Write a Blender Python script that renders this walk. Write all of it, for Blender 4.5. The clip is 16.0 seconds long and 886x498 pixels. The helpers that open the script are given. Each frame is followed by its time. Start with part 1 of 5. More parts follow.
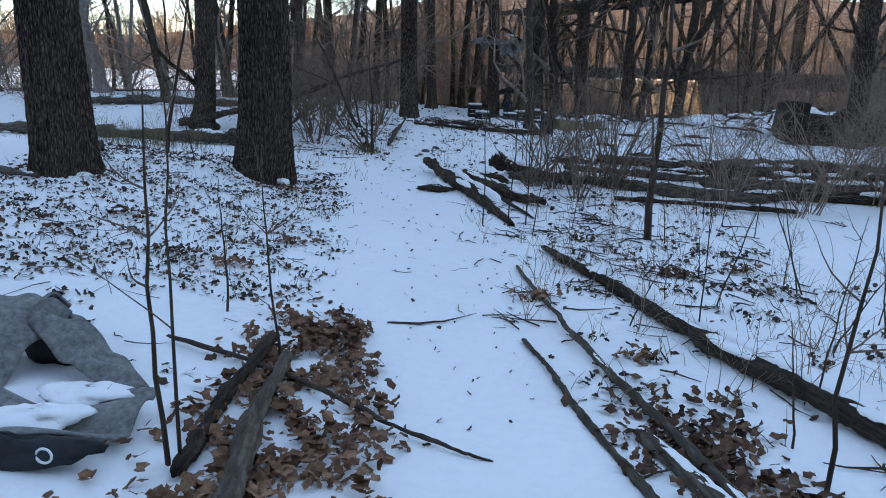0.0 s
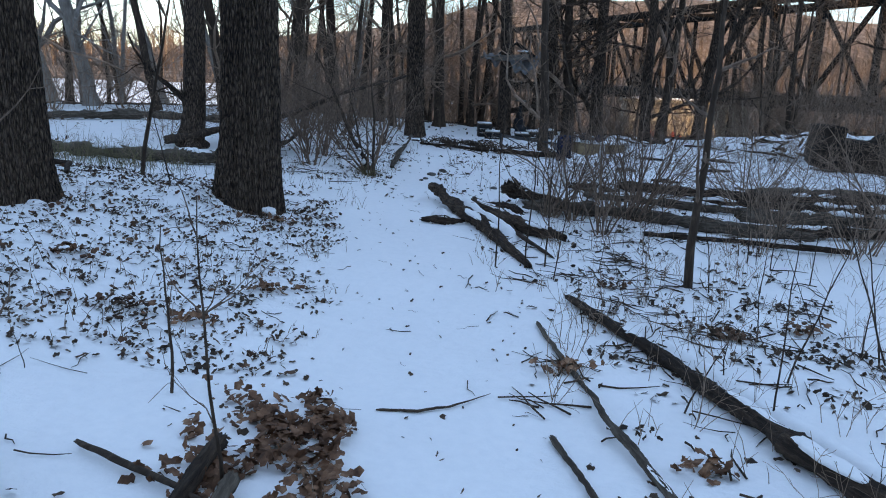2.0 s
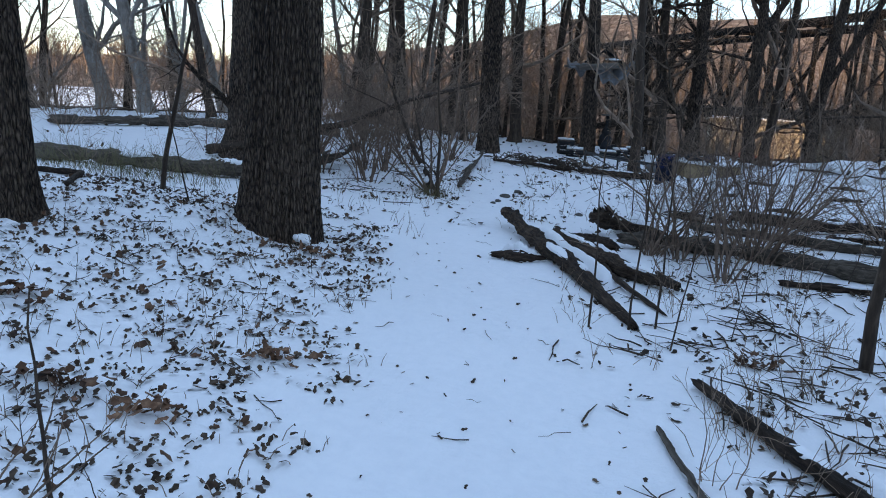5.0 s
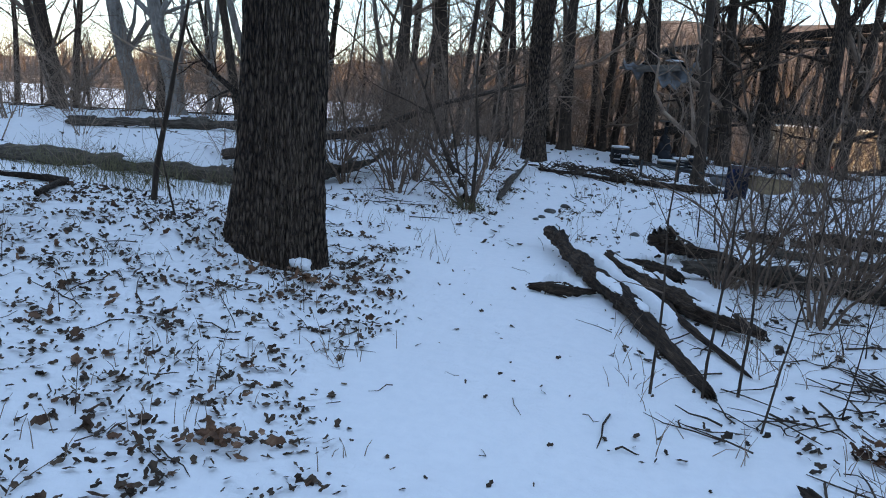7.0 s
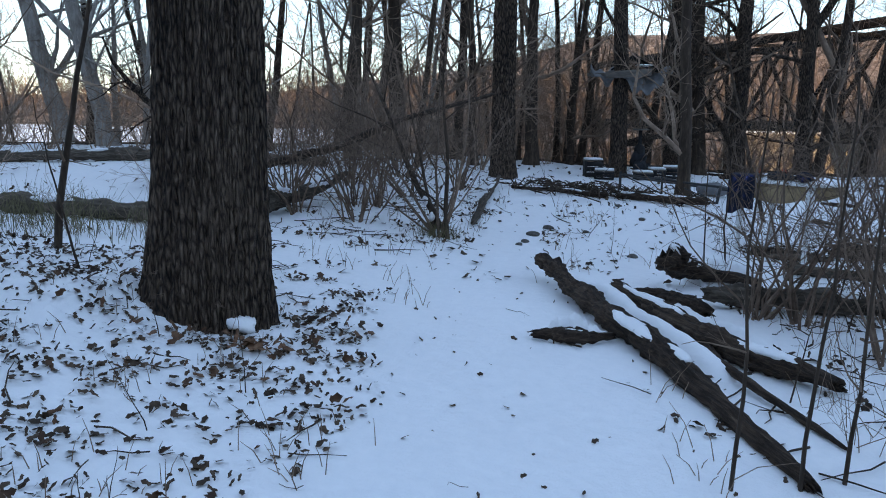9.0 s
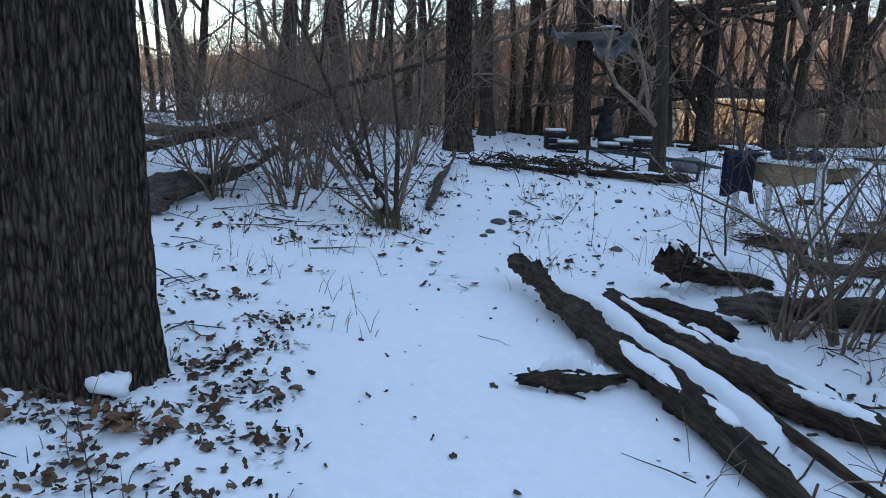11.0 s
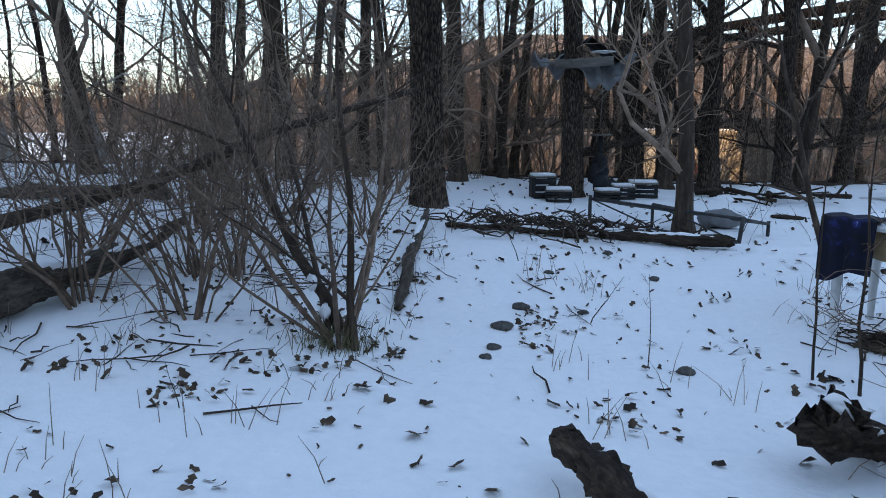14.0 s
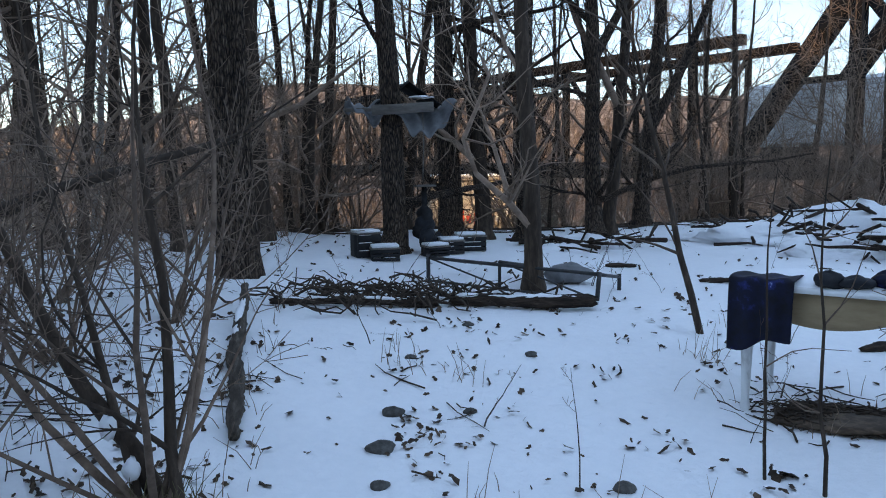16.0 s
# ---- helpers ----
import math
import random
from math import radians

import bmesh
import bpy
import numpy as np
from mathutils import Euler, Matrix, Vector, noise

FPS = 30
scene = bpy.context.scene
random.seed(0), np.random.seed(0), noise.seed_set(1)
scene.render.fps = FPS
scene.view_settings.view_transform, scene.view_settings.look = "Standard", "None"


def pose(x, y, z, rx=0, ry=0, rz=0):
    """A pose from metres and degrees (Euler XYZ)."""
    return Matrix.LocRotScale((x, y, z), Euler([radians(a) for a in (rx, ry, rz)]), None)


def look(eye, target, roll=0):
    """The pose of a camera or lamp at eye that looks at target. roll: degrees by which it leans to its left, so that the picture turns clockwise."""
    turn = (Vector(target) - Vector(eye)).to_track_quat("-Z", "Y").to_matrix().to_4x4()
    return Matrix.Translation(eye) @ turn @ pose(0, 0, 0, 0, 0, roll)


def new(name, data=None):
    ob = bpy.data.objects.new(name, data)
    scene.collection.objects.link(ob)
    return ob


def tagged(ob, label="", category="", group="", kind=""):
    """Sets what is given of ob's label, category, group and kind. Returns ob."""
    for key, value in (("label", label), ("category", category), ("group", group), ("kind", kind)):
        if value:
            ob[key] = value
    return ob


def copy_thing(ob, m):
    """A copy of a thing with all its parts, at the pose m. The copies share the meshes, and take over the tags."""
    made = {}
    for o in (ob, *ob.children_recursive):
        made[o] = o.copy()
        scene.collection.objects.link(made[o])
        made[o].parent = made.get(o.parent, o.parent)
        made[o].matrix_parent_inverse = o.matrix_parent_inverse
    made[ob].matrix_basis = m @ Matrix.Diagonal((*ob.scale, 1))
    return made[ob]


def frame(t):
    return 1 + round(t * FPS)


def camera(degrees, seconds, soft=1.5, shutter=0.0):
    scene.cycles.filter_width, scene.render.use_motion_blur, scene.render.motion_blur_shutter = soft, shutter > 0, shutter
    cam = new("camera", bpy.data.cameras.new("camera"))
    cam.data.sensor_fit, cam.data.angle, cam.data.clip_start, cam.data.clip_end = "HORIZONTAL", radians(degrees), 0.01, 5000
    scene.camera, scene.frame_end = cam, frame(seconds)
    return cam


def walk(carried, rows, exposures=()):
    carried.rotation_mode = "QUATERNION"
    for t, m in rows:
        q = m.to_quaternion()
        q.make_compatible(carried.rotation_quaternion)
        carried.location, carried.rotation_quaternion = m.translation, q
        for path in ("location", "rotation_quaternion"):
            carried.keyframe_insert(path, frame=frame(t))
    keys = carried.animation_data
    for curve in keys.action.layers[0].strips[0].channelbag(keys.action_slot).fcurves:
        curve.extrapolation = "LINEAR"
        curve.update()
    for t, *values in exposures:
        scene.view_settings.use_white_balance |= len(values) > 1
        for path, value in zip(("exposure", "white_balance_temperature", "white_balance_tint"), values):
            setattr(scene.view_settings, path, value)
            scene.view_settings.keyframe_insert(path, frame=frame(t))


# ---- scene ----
cam = camera(61.4, 16.0, soft=1.0)
METRES, EYE, TILT, LEAN, TURN = 10.6, 1.5, 0.0, 3.5, 0.0
ROWS = [
    (0.0, 0.0, 0.0, 0.0, 1.28, -14.22, -5.07),
    (0.5, -0.0053, 0.0285, -0.0046, 2.07, -15.07, -5.78),
    (1.0, -0.0095, 0.0541, -0.0018, 2.36, -15.04, -6.57),
    (1.5, -0.0059, 0.0829, -0.003, 2.05, -14.44, -6.19),
    (2.0, -0.0032, 0.113, -0.0005, 1.91, -13.1, -5.77),
    (2.5, -0.0071, 0.1384, -0.0032, 1.76, -11.85, -5.74),
    (3.0, -0.0145, 0.1691, -0.0043, 1.09, -10.52, -6.5),
    (3.5, -0.0151, 0.1956, -0.0084, 1.72, -10.5, -6.47),
    (4.0, -0.0145, 0.227, -0.0093, 5.49, -10.61, -5.89),
    (4.5, -0.0156, 0.2578, -0.0162, 5.95, -10.89, -6.43),
    (5.0, -0.0122, 0.2858, -0.0172, 7.61, -12.44, -6.53),
    (7.5, -0.011, 0.4328, -0.027, 12.01, -12.4, -6.4),
    (8.0, -0.0232, 0.4625, -0.0316, 11.85, -12.46, -5.44),
    (8.5, -0.0351, 0.4885, -0.03, 9.0, -10.52, -4.44),
    (9.0, -0.0443, 0.513, -0.0345, 7.81, -10.51, -4.5),
    (11.5, -0.0747, 0.6717, -0.035, 3.39, -13.36, -4.78),
    (12.0, -0.0853, 0.7093, -0.037, 5.68, -13.85, -4.36),
    (12.5, -0.0848, 0.7439, -0.0361, 5.11, -13.9, -4.27),
    (13.0, -0.0791, 0.7868, -0.0329, 2.45, -13.15, -3.99),
    (13.5, -0.0821, 0.8238, -0.0356, 1.08, -11.21, -2.84),
    (14.0, -0.0889, 0.858, -0.0306, 0.36, -9.98, -3.74),
    (14.5, -0.0923, 0.8917, -0.0325, -3.27, -8.45, -3.74),
    (15.0, -0.0976, 0.9221, -0.029, -6.97, -7.79, -3.14),
    (15.5, -0.1106, 0.952, -0.0296, -10.56, -6.69, -2.85),
    (16.0, -0.1182, 0.9754, -0.028, -16.02, -5.49, -2.62),
]
walk(cam, [(t, pose(0, 0, EYE, TILT, LEAN, TURN) @ pose(METRES * x, METRES * y, METRES * z, 90 + pitch, roll, yaw)) for t, x, y, z, yaw, pitch, roll in ROWS], [(0.0, 1.74, 7150, 10), (9.0, 1.72, 7150, 10), (11.5, 1.90, 7150, 10), (13.0, 1.90, 7150, 10), (14.0, 1.81, 7150, 10), (16.0, 1.83, 7150, 10)])

# ---- light ----
SUN_AZ, SUN_EL = radians(166), radians(17.0)
world = bpy.data.worlds.new("world")
scene.world = world
world.use_nodes = True
wn = world.node_tree.nodes
sky = wn.new("ShaderNodeTexSky")
sky.sky_type = "NISHITA"
sky.sun_disc = False
sky.sun_elevation, sky.sun_rotation = SUN_EL, SUN_AZ
sky.air_density, sky.dust_density, sky.ozone_density = 0.9, 0.0, 1.1
haze = wn.new("ShaderNodeMix")
haze.data_type = "RGBA"
haze.inputs[0].default_value = 0.62
haze.inputs[7].default_value = (0.95, 1.43, 2.32, 1)
world.node_tree.links.new(sky.outputs[0], haze.inputs[6])
world.node_tree.links.new(haze.outputs[2], wn["Background"].inputs[0])
wn["Background"].inputs[1].default_value = 0.15
sun = new("sun", bpy.data.lights.new("sun", "SUN"))
sun.data.energy, sun.data.angle, sun.data.color = 1.7, radians(0.6), (1.0, 0.70, 0.42)
to_sun = Vector((math.sin(SUN_AZ) * math.cos(SUN_EL), math.cos(SUN_AZ) * math.cos(SUN_EL), math.sin(SUN_EL)))
sun.matrix_world = look(to_sun * 100, (0, 0, 0))

# ---- materials ----
def ramp_mat(name, stops, scale=8.0, stretch=(1, 1, 1), rough=0.85, bump=0.3, dist=0.02, detail=6.0, blotch=1.5, coords="Object", metal=0.0, spec=0.3, vary=0.25, voro=False):
    """Noise-mixed colours at two scales, with relief; each object a little lighter or darker."""
    m = bpy.data.materials.new(name)
    m.use_nodes = True
    nt = m.node_tree
    n, l = nt.nodes, nt.links.new
    b = n["Principled BSDF"]
    b.inputs["Roughness"].default_value, b.inputs["Metallic"].default_value = rough, metal
    b.inputs["Specular IOR Level"].default_value = spec
    tc, mp = n.new("ShaderNodeTexCoord"), n.new("ShaderNodeMapping")
    mp.inputs["Scale"].default_value = stretch
    l(tc.outputs[coords], mp.inputs[0])
    fine, big = n.new("ShaderNodeTexNoise"), n.new("ShaderNodeTexNoise")
    for node, s in ((fine, scale), (big, blotch)):
        node.inputs["Scale"].default_value, node.inputs["Detail"].default_value, node.inputs["Roughness"].default_value = s, detail, 0.65
        l(mp.outputs[0], node.inputs[0])
    mix = n.new("ShaderNodeMath")
    mix.operation = "MULTIPLY_ADD"
    l(fine.outputs[0], mix.inputs[0])
    mix.inputs[1].default_value = 0.65
    half = n.new("ShaderNodeMath")
    half.operation = "MULTIPLY"
    half.inputs[1].default_value = 0.35
    l(big.outputs[0], half.inputs[0])
    l(half.outputs[0], mix.inputs[2])
    cr = n.new("ShaderNodeValToRGB")
    while len(cr.color_ramp.elements) < len(stops):
        cr.color_ramp.elements.new(0.5)
    for e, (p, c) in zip(cr.color_ramp.elements, stops):
        e.position, e.color = p, (*c, 1)
    l(mix.outputs[0], cr.inputs[0])
    hs, oi, mr, geo = n.new("ShaderNodeHueSaturation"), n.new("ShaderNodeObjectInfo"), n.new("ShaderNodeMapRange"), n.new("ShaderNodeNewGeometry")
    add = n.new("ShaderNodeMath")
    add.operation = "ADD"
    l(oi.outputs["Random"], add.inputs[0])
    l(geo.outputs["Random Per Island"], add.inputs[1])
    mr.inputs["From Max"].default_value = 2.0
    mr.inputs["To Min"].default_value, mr.inputs["To Max"].default_value = 1 - vary, 1 + vary
    l(add.outputs[0], mr.inputs[0])
    l(mr.outputs[0], hs.inputs["Value"])
    l(cr.outputs[0], hs.inputs["Color"])
    l(hs.outputs[0], b.inputs["Base Color"])
    bp = n.new("ShaderNodeBump")
    bp.inputs["Strength"].default_value, bp.inputs["Distance"].default_value = bump, dist
    if voro:
        v = n.new("ShaderNodeTexVoronoi")
        v.feature = "DISTANCE_TO_EDGE"
        v.inputs["Scale"].default_value = scale * 0.9
        l(mp.outputs[0], v.inputs[0])
        sm = n.new("ShaderNodeMath")
        sm.operation = "MULTIPLY_ADD"
        l(v.outputs["Distance"], sm.inputs[0])
        sm.inputs[1].default_value = 2.0
        l(mix.outputs[0], sm.inputs[2])
        l(sm.outputs[0], bp.inputs["Height"])
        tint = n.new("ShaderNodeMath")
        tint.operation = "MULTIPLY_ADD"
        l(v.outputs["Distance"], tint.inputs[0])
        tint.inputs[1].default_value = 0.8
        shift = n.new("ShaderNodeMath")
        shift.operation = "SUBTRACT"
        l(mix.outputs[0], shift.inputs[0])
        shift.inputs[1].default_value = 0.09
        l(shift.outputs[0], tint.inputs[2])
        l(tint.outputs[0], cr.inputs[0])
    else:
        l(mix.outputs[0], bp.inputs["Height"])
    l(bp.outputs[0], b.inputs["Normal"])
    return m


SNOW = ramp_mat("snow", [(0.3, (0.86, 0.875, 0.90)), (0.6, (0.93, 0.935, 0.95))], 14, rough=0.6, bump=0.55, dist=0.035, blotch=0.9, vary=0.0, spec=0.25)
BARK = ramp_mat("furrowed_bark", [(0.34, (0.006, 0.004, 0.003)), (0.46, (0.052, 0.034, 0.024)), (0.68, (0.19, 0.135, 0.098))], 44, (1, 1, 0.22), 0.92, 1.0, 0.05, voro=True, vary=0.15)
BARK_THIN = ramp_mat("smooth_bark", [(0.3, (0.018, 0.012, 0.008)), (0.5, (0.055, 0.038, 0.027)), (0.72, (0.14, 0.10, 0.073))], 22, (1, 1, 0.25), 0.9, 0.6, 0.02, vary=0.3)
BARK_PALE = ramp_mat("pale_bark", [(0.3, (0.12, 0.10, 0.085)), (0.5, (0.30, 0.27, 0.24)), (0.7, (0.48, 0.45, 0.41))], 12, (1, 1, 0.3), 0.85, 0.4, 0.02, vary=0.2)
TWIG = ramp_mat("twig", [(0.3, (0.12, 0.080, 0.057)), (0.55, (0.30, 0.212, 0.155)), (0.8, (0.50, 0.38, 0.29))], 9, vary=0.5, bump=0.1)
BUSH = ramp_mat("bush_stem", [(0.3, (0.06, 0.040, 0.029)), (0.55, (0.19, 0.130, 0.094)), (0.8, (0.42, 0.31, 0.235))], 12, vary=0.5, bump=0.2)
ROT = ramp_mat("rotten_wood", [(0.3, (0.007, 0.005, 0.004)), (0.46, (0.022, 0.014, 0.0095)), (0.58, (0.062, 0.040, 0.027)), (0.74, (0.17, 0.125, 0.09))], 42, (0.1, 1, 1), 0.9, 1.0, 0.035, vary=0.2)
GREYLOG = ramp_mat("weathered_log", [(0.3, (0.014, 0.011, 0.009)), (0.48, (0.065, 0.050, 0.038)), (0.7, (0.20, 0.168, 0.132))], 36, (0.12, 1, 1), rough=0.9, bump=0.8, dist=0.025, vary=0.2)
LEAF = ramp_mat("dead_leaf", [(0.34, (0.035, 0.016, 0.009)), (0.5, (0.13, 0.063, 0.034)), (0.72, (0.34, 0.205, 0.125))], 14, rough=0.75, bump=0.3, vary=0.75)
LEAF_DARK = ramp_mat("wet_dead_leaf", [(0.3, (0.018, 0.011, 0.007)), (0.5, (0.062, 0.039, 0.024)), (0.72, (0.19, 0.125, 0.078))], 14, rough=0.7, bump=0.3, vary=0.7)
CHAR = ramp_mat("charred_black", [(0.3, (0.008, 0.008, 0.009)), (0.6, (0.022, 0.021, 0.021)), (0.8, (0.05, 0.046, 0.043))], 16, rough=0.8, vary=0.2)
BANK = ramp_mat("bank_litter", [(0.3, (0.05, 0.034, 0.022)), (0.5, (0.14, 0.10, 0.068)), (0.62, (0.26, 0.20, 0.14)), (0.66, (0.8, 0.82, 0.86))], 3.0, rough=0.9, bump=0.8, dist=0.1, blotch=0.25, vary=0)
HILL = ramp_mat("winter_wood_hill", [(0.36, (0.08, 0.055, 0.042)), (0.5, (0.24, 0.165, 0.12)), (0.63, (0.46, 0.35, 0.26))], 0.35, (1, 1, 0.35), 0.95, 1.0, 3.0, blotch=0.02, vary=0)
FELT = ramp_mat("grey_felt", [(0.32, (0.07, 0.07, 0.07)), (0.5, (0.17, 0.17, 0.165)), (0.7, (0.30, 0.295, 0.28))], 30, rough=0.95, bump=0.5, dist=0.01, blotch=5)
TARP = ramp_mat("grey_tarp", [(0.3, (0.09, 0.09, 0.092)), (0.6, (0.2, 0.2, 0.202)), (0.8, (0.33, 0.33, 0.33))], 8, rough=0.6, bump=0.3, blotch=3)
BLACKFAB = ramp_mat("black_fabric", [(0.3, (0.008, 0.009, 0.012)), (0.7, (0.03, 0.031, 0.036))], 20, rough=0.7, bump=0.3)
STONE = ramp_mat("stone", [(0.3, (0.03, 0.029, 0.027)), (0.5, (0.085, 0.08, 0.072)), (0.75, (0.17, 0.16, 0.145))], 30, rough=0.85, bump=0.5, vary=0.3)
WHITEWOOD = ramp_mat("worn_white_paint", [(0.3, (0.38, 0.36, 0.33)), (0.42, (0.70, 0.70, 0.69)), (0.7, (0.80, 0.80, 0.79))], 14, (1, 1, 0.3), 0.5, 0.2, 0.005, vary=0.05)
CARD = ramp_mat("raw_wood_panel", [(0.3, (0.24, 0.165, 0.09)), (0.6, (0.40, 0.29, 0.17)), (0.8, (0.5, 0.39, 0.25))], 12, (0.3, 1, 1), 0.8, 0.2, vary=0.05)
STEEL_BLACK = ramp_mat("black_metal", [(0.35, (0.012, 0.012, 0.013)), (0.6, (0.035, 0.033, 0.033)), (0.8, (0.10, 0.06, 0.04))], 25, rough=0.5, bump=0.1, spec=0.5)
# Rusty steel taken near black: the colour carries shade the sunlit truss lacks.
RUST_SHADED = ramp_mat("shade_dark_rusty_steel", [(0.3, (0.006, 0.006, 0.006)), (0.5, (0.011, 0.010, 0.010)), (0.75, (0.024, 0.018, 0.016))], 1.6, spec=0.1, rough=0.95, bump=0.3, blotch=0.3, vary=0.2)
WAGON = ramp_mat("pale_wagon_steel", [(0.3, (0.60, 0.61, 0.62)), (0.5, (0.76, 0.77, 0.78)), (0.8, (0.84, 0.85, 0.86))], 1.2, (1, 1, 0.3), 0.55, 0.1, blotch=0.3, vary=0.1)
CONC = ramp_mat("sunlit_concrete", [(0.3, (0.30, 0.24, 0.17)), (0.5, (0.46, 0.38, 0.28)), (0.75, (0.58, 0.50, 0.40))], 1.5, rough=0.9, bump=0.4, blotch=0.25, vary=0)
RED = ramp_mat("red_paint", [(0.4, (0.42, 0.05, 0.03)), (0.7, (0.55, 0.10, 0.06))], 6, vary=0.1)
PALEPAINT = ramp_mat("white_paint", [(0.4, (0.6, 0.57, 0.5)), (0.7, (0.75, 0.73, 0.68))], 6, vary=0.1)
MOSS = ramp_mat("dead_stalks", [(0.3, (0.07, 0.06, 0.03)), (0.5, (0.16, 0.14, 0.07)), (0.75, (0.30, 0.27, 0.16))], 20, vary=0.4)
PLANK = ramp_mat("weathered_plank", [(0.3, (0.06, 0.05, 0.042)), (0.55, (0.17, 0.15, 0.13)), (0.8, (0.30, 0.275, 0.24))], 16, (0.2, 1, 1), 0.85, 0.4, vary=0.2)


def galaxy_mat():
    """Dark blue printed cloth with violet clouds and pale specks."""
    m = ramp_mat("dark_blue_printed_cloth", [(0.42, (0.003, 0.003, 0.008)), (0.56, (0.004, 0.006, 0.026)), (0.64, (0.015, 0.025, 0.14)), (0.7, (0.28, 0.36, 0.62))], 7, rough=0.7, bump=0.2, blotch=9, vary=0)
    return m


CLOTH = galaxy_mat()


def water_mat():
    m = bpy.data.materials.new("river_water")
    m.use_nodes = True
    n, l = m.node_tree.nodes, m.node_tree.links.new
    b = n["Principled BSDF"]
    b.inputs["Base Color"].default_value = (0.03, 0.04, 0.045, 1)
    b.inputs["Roughness"].default_value = 0.08
    b.inputs["IOR"].default_value = 1.33
    t, bp, tc = n.new("ShaderNodeTexNoise"), n.new("ShaderNodeBump"), n.new("ShaderNodeTexCoord")
    t.inputs["Scale"].default_value, t.inputs["Detail"].default_value = 1.2, 3
    bp.inputs["Strength"].default_value, bp.inputs["Distance"].default_value = 0.12, 0.05
    l(tc.outputs["Object"], t.inputs[0])
    l(t.outputs[0], bp.inputs["Height"])
    l(bp.outputs[0], b.inputs["Normal"])
    return m


WATER = water_mat()

# ---- shared builders ----
YS = np.array([-40, 0, 3, 5, 7, 10, 13, 14.5, 16.3, 18, 21, 60])
ZS = np.array([0, 0, -0.2, -0.37, -0.36, -0.26, -0.24, -0.15, 0.05, 0.08, 0.12, 0.12])
WATER_Z = -2.6


def smooth(a, b, v):
    u = np.clip((v - a) / (b - a), 0, 1)
    return u * u * (3 - 2 * u)


def edge_y(x):
    """Where the clearing ends and the river bank begins."""
    return 24.0 + 0.42 * np.minimum(x + 1.5, 0) + 0.12 * np.clip(x - 6, 0, 30)


def ground_z(x, y):
    x, y = np.asarray(x, float), np.asarray(y, float)
    z = sum(np.interp(y + d, YS, ZS) for d in (-0.4, -0.2, 0, 0.2, 0.4)) / 5
    z = z + 0.10 * np.clip((x - 0.5) / 2, 0, 1) - 0.061 * np.clip(x, -6, 4)
    # low bank under the oaks
    z = z + 0.20 * smooth(-1.9, -4.0, x) * smooth(2.5, 5.5, y) * smooth(12.5, 9.5, y)
    z = z + 0.15 * np.exp(-((x + 3.05) / 0.38) ** 2 - ((y - 9.5) / 0.4) ** 2)
    # lumps where snow lies over leaves
    lump = smooth(-0.9, -1.6, x) * smooth(4.5, 5.5, y) * smooth(12, 10, y)
    z = z + 0.011 * lump * np.sin(x * 17 + 2 * np.sin(y * 9)) * np.sin(y * 21 + 1.7 * np.sin(x * 13))
    z = z + 0.012 * np.sin(x * 3.1 + 1.3 * np.sin(y * 1.7)) * np.sin(y * 2.3 + x) + 0.006 * np.sin(x * 9 + y * 4) * np.sin(y * 8 - x * 3)
    e = y - edge_y(x)
    bed = -4.6
    z = z + (bed - z) * smooth(0, 9, e)
    # unseen ridge added behind the start to shade the clearing, and the far shore
    z = z + 28.0 * smooth(-14, -46, y)
    shore = 215 + 30 * np.sin(x * 0.012) - 55 * smooth(-20, 60, x)
    z = z + (0.6 - bed) * smooth(0, 14, y - shore) * (e > 9)
    rise = 9 + 28 * smooth(-170, 40, x)
    z = z + rise * smooth(30, 190, y - shore) * (1 + 0.10 * np.sin(x * 0.021) + 0.05 * np.sin(x * 0.057 + 1)) * (e > 9)
    return z


def gz(x, y):
    return float(ground_z(x, y))


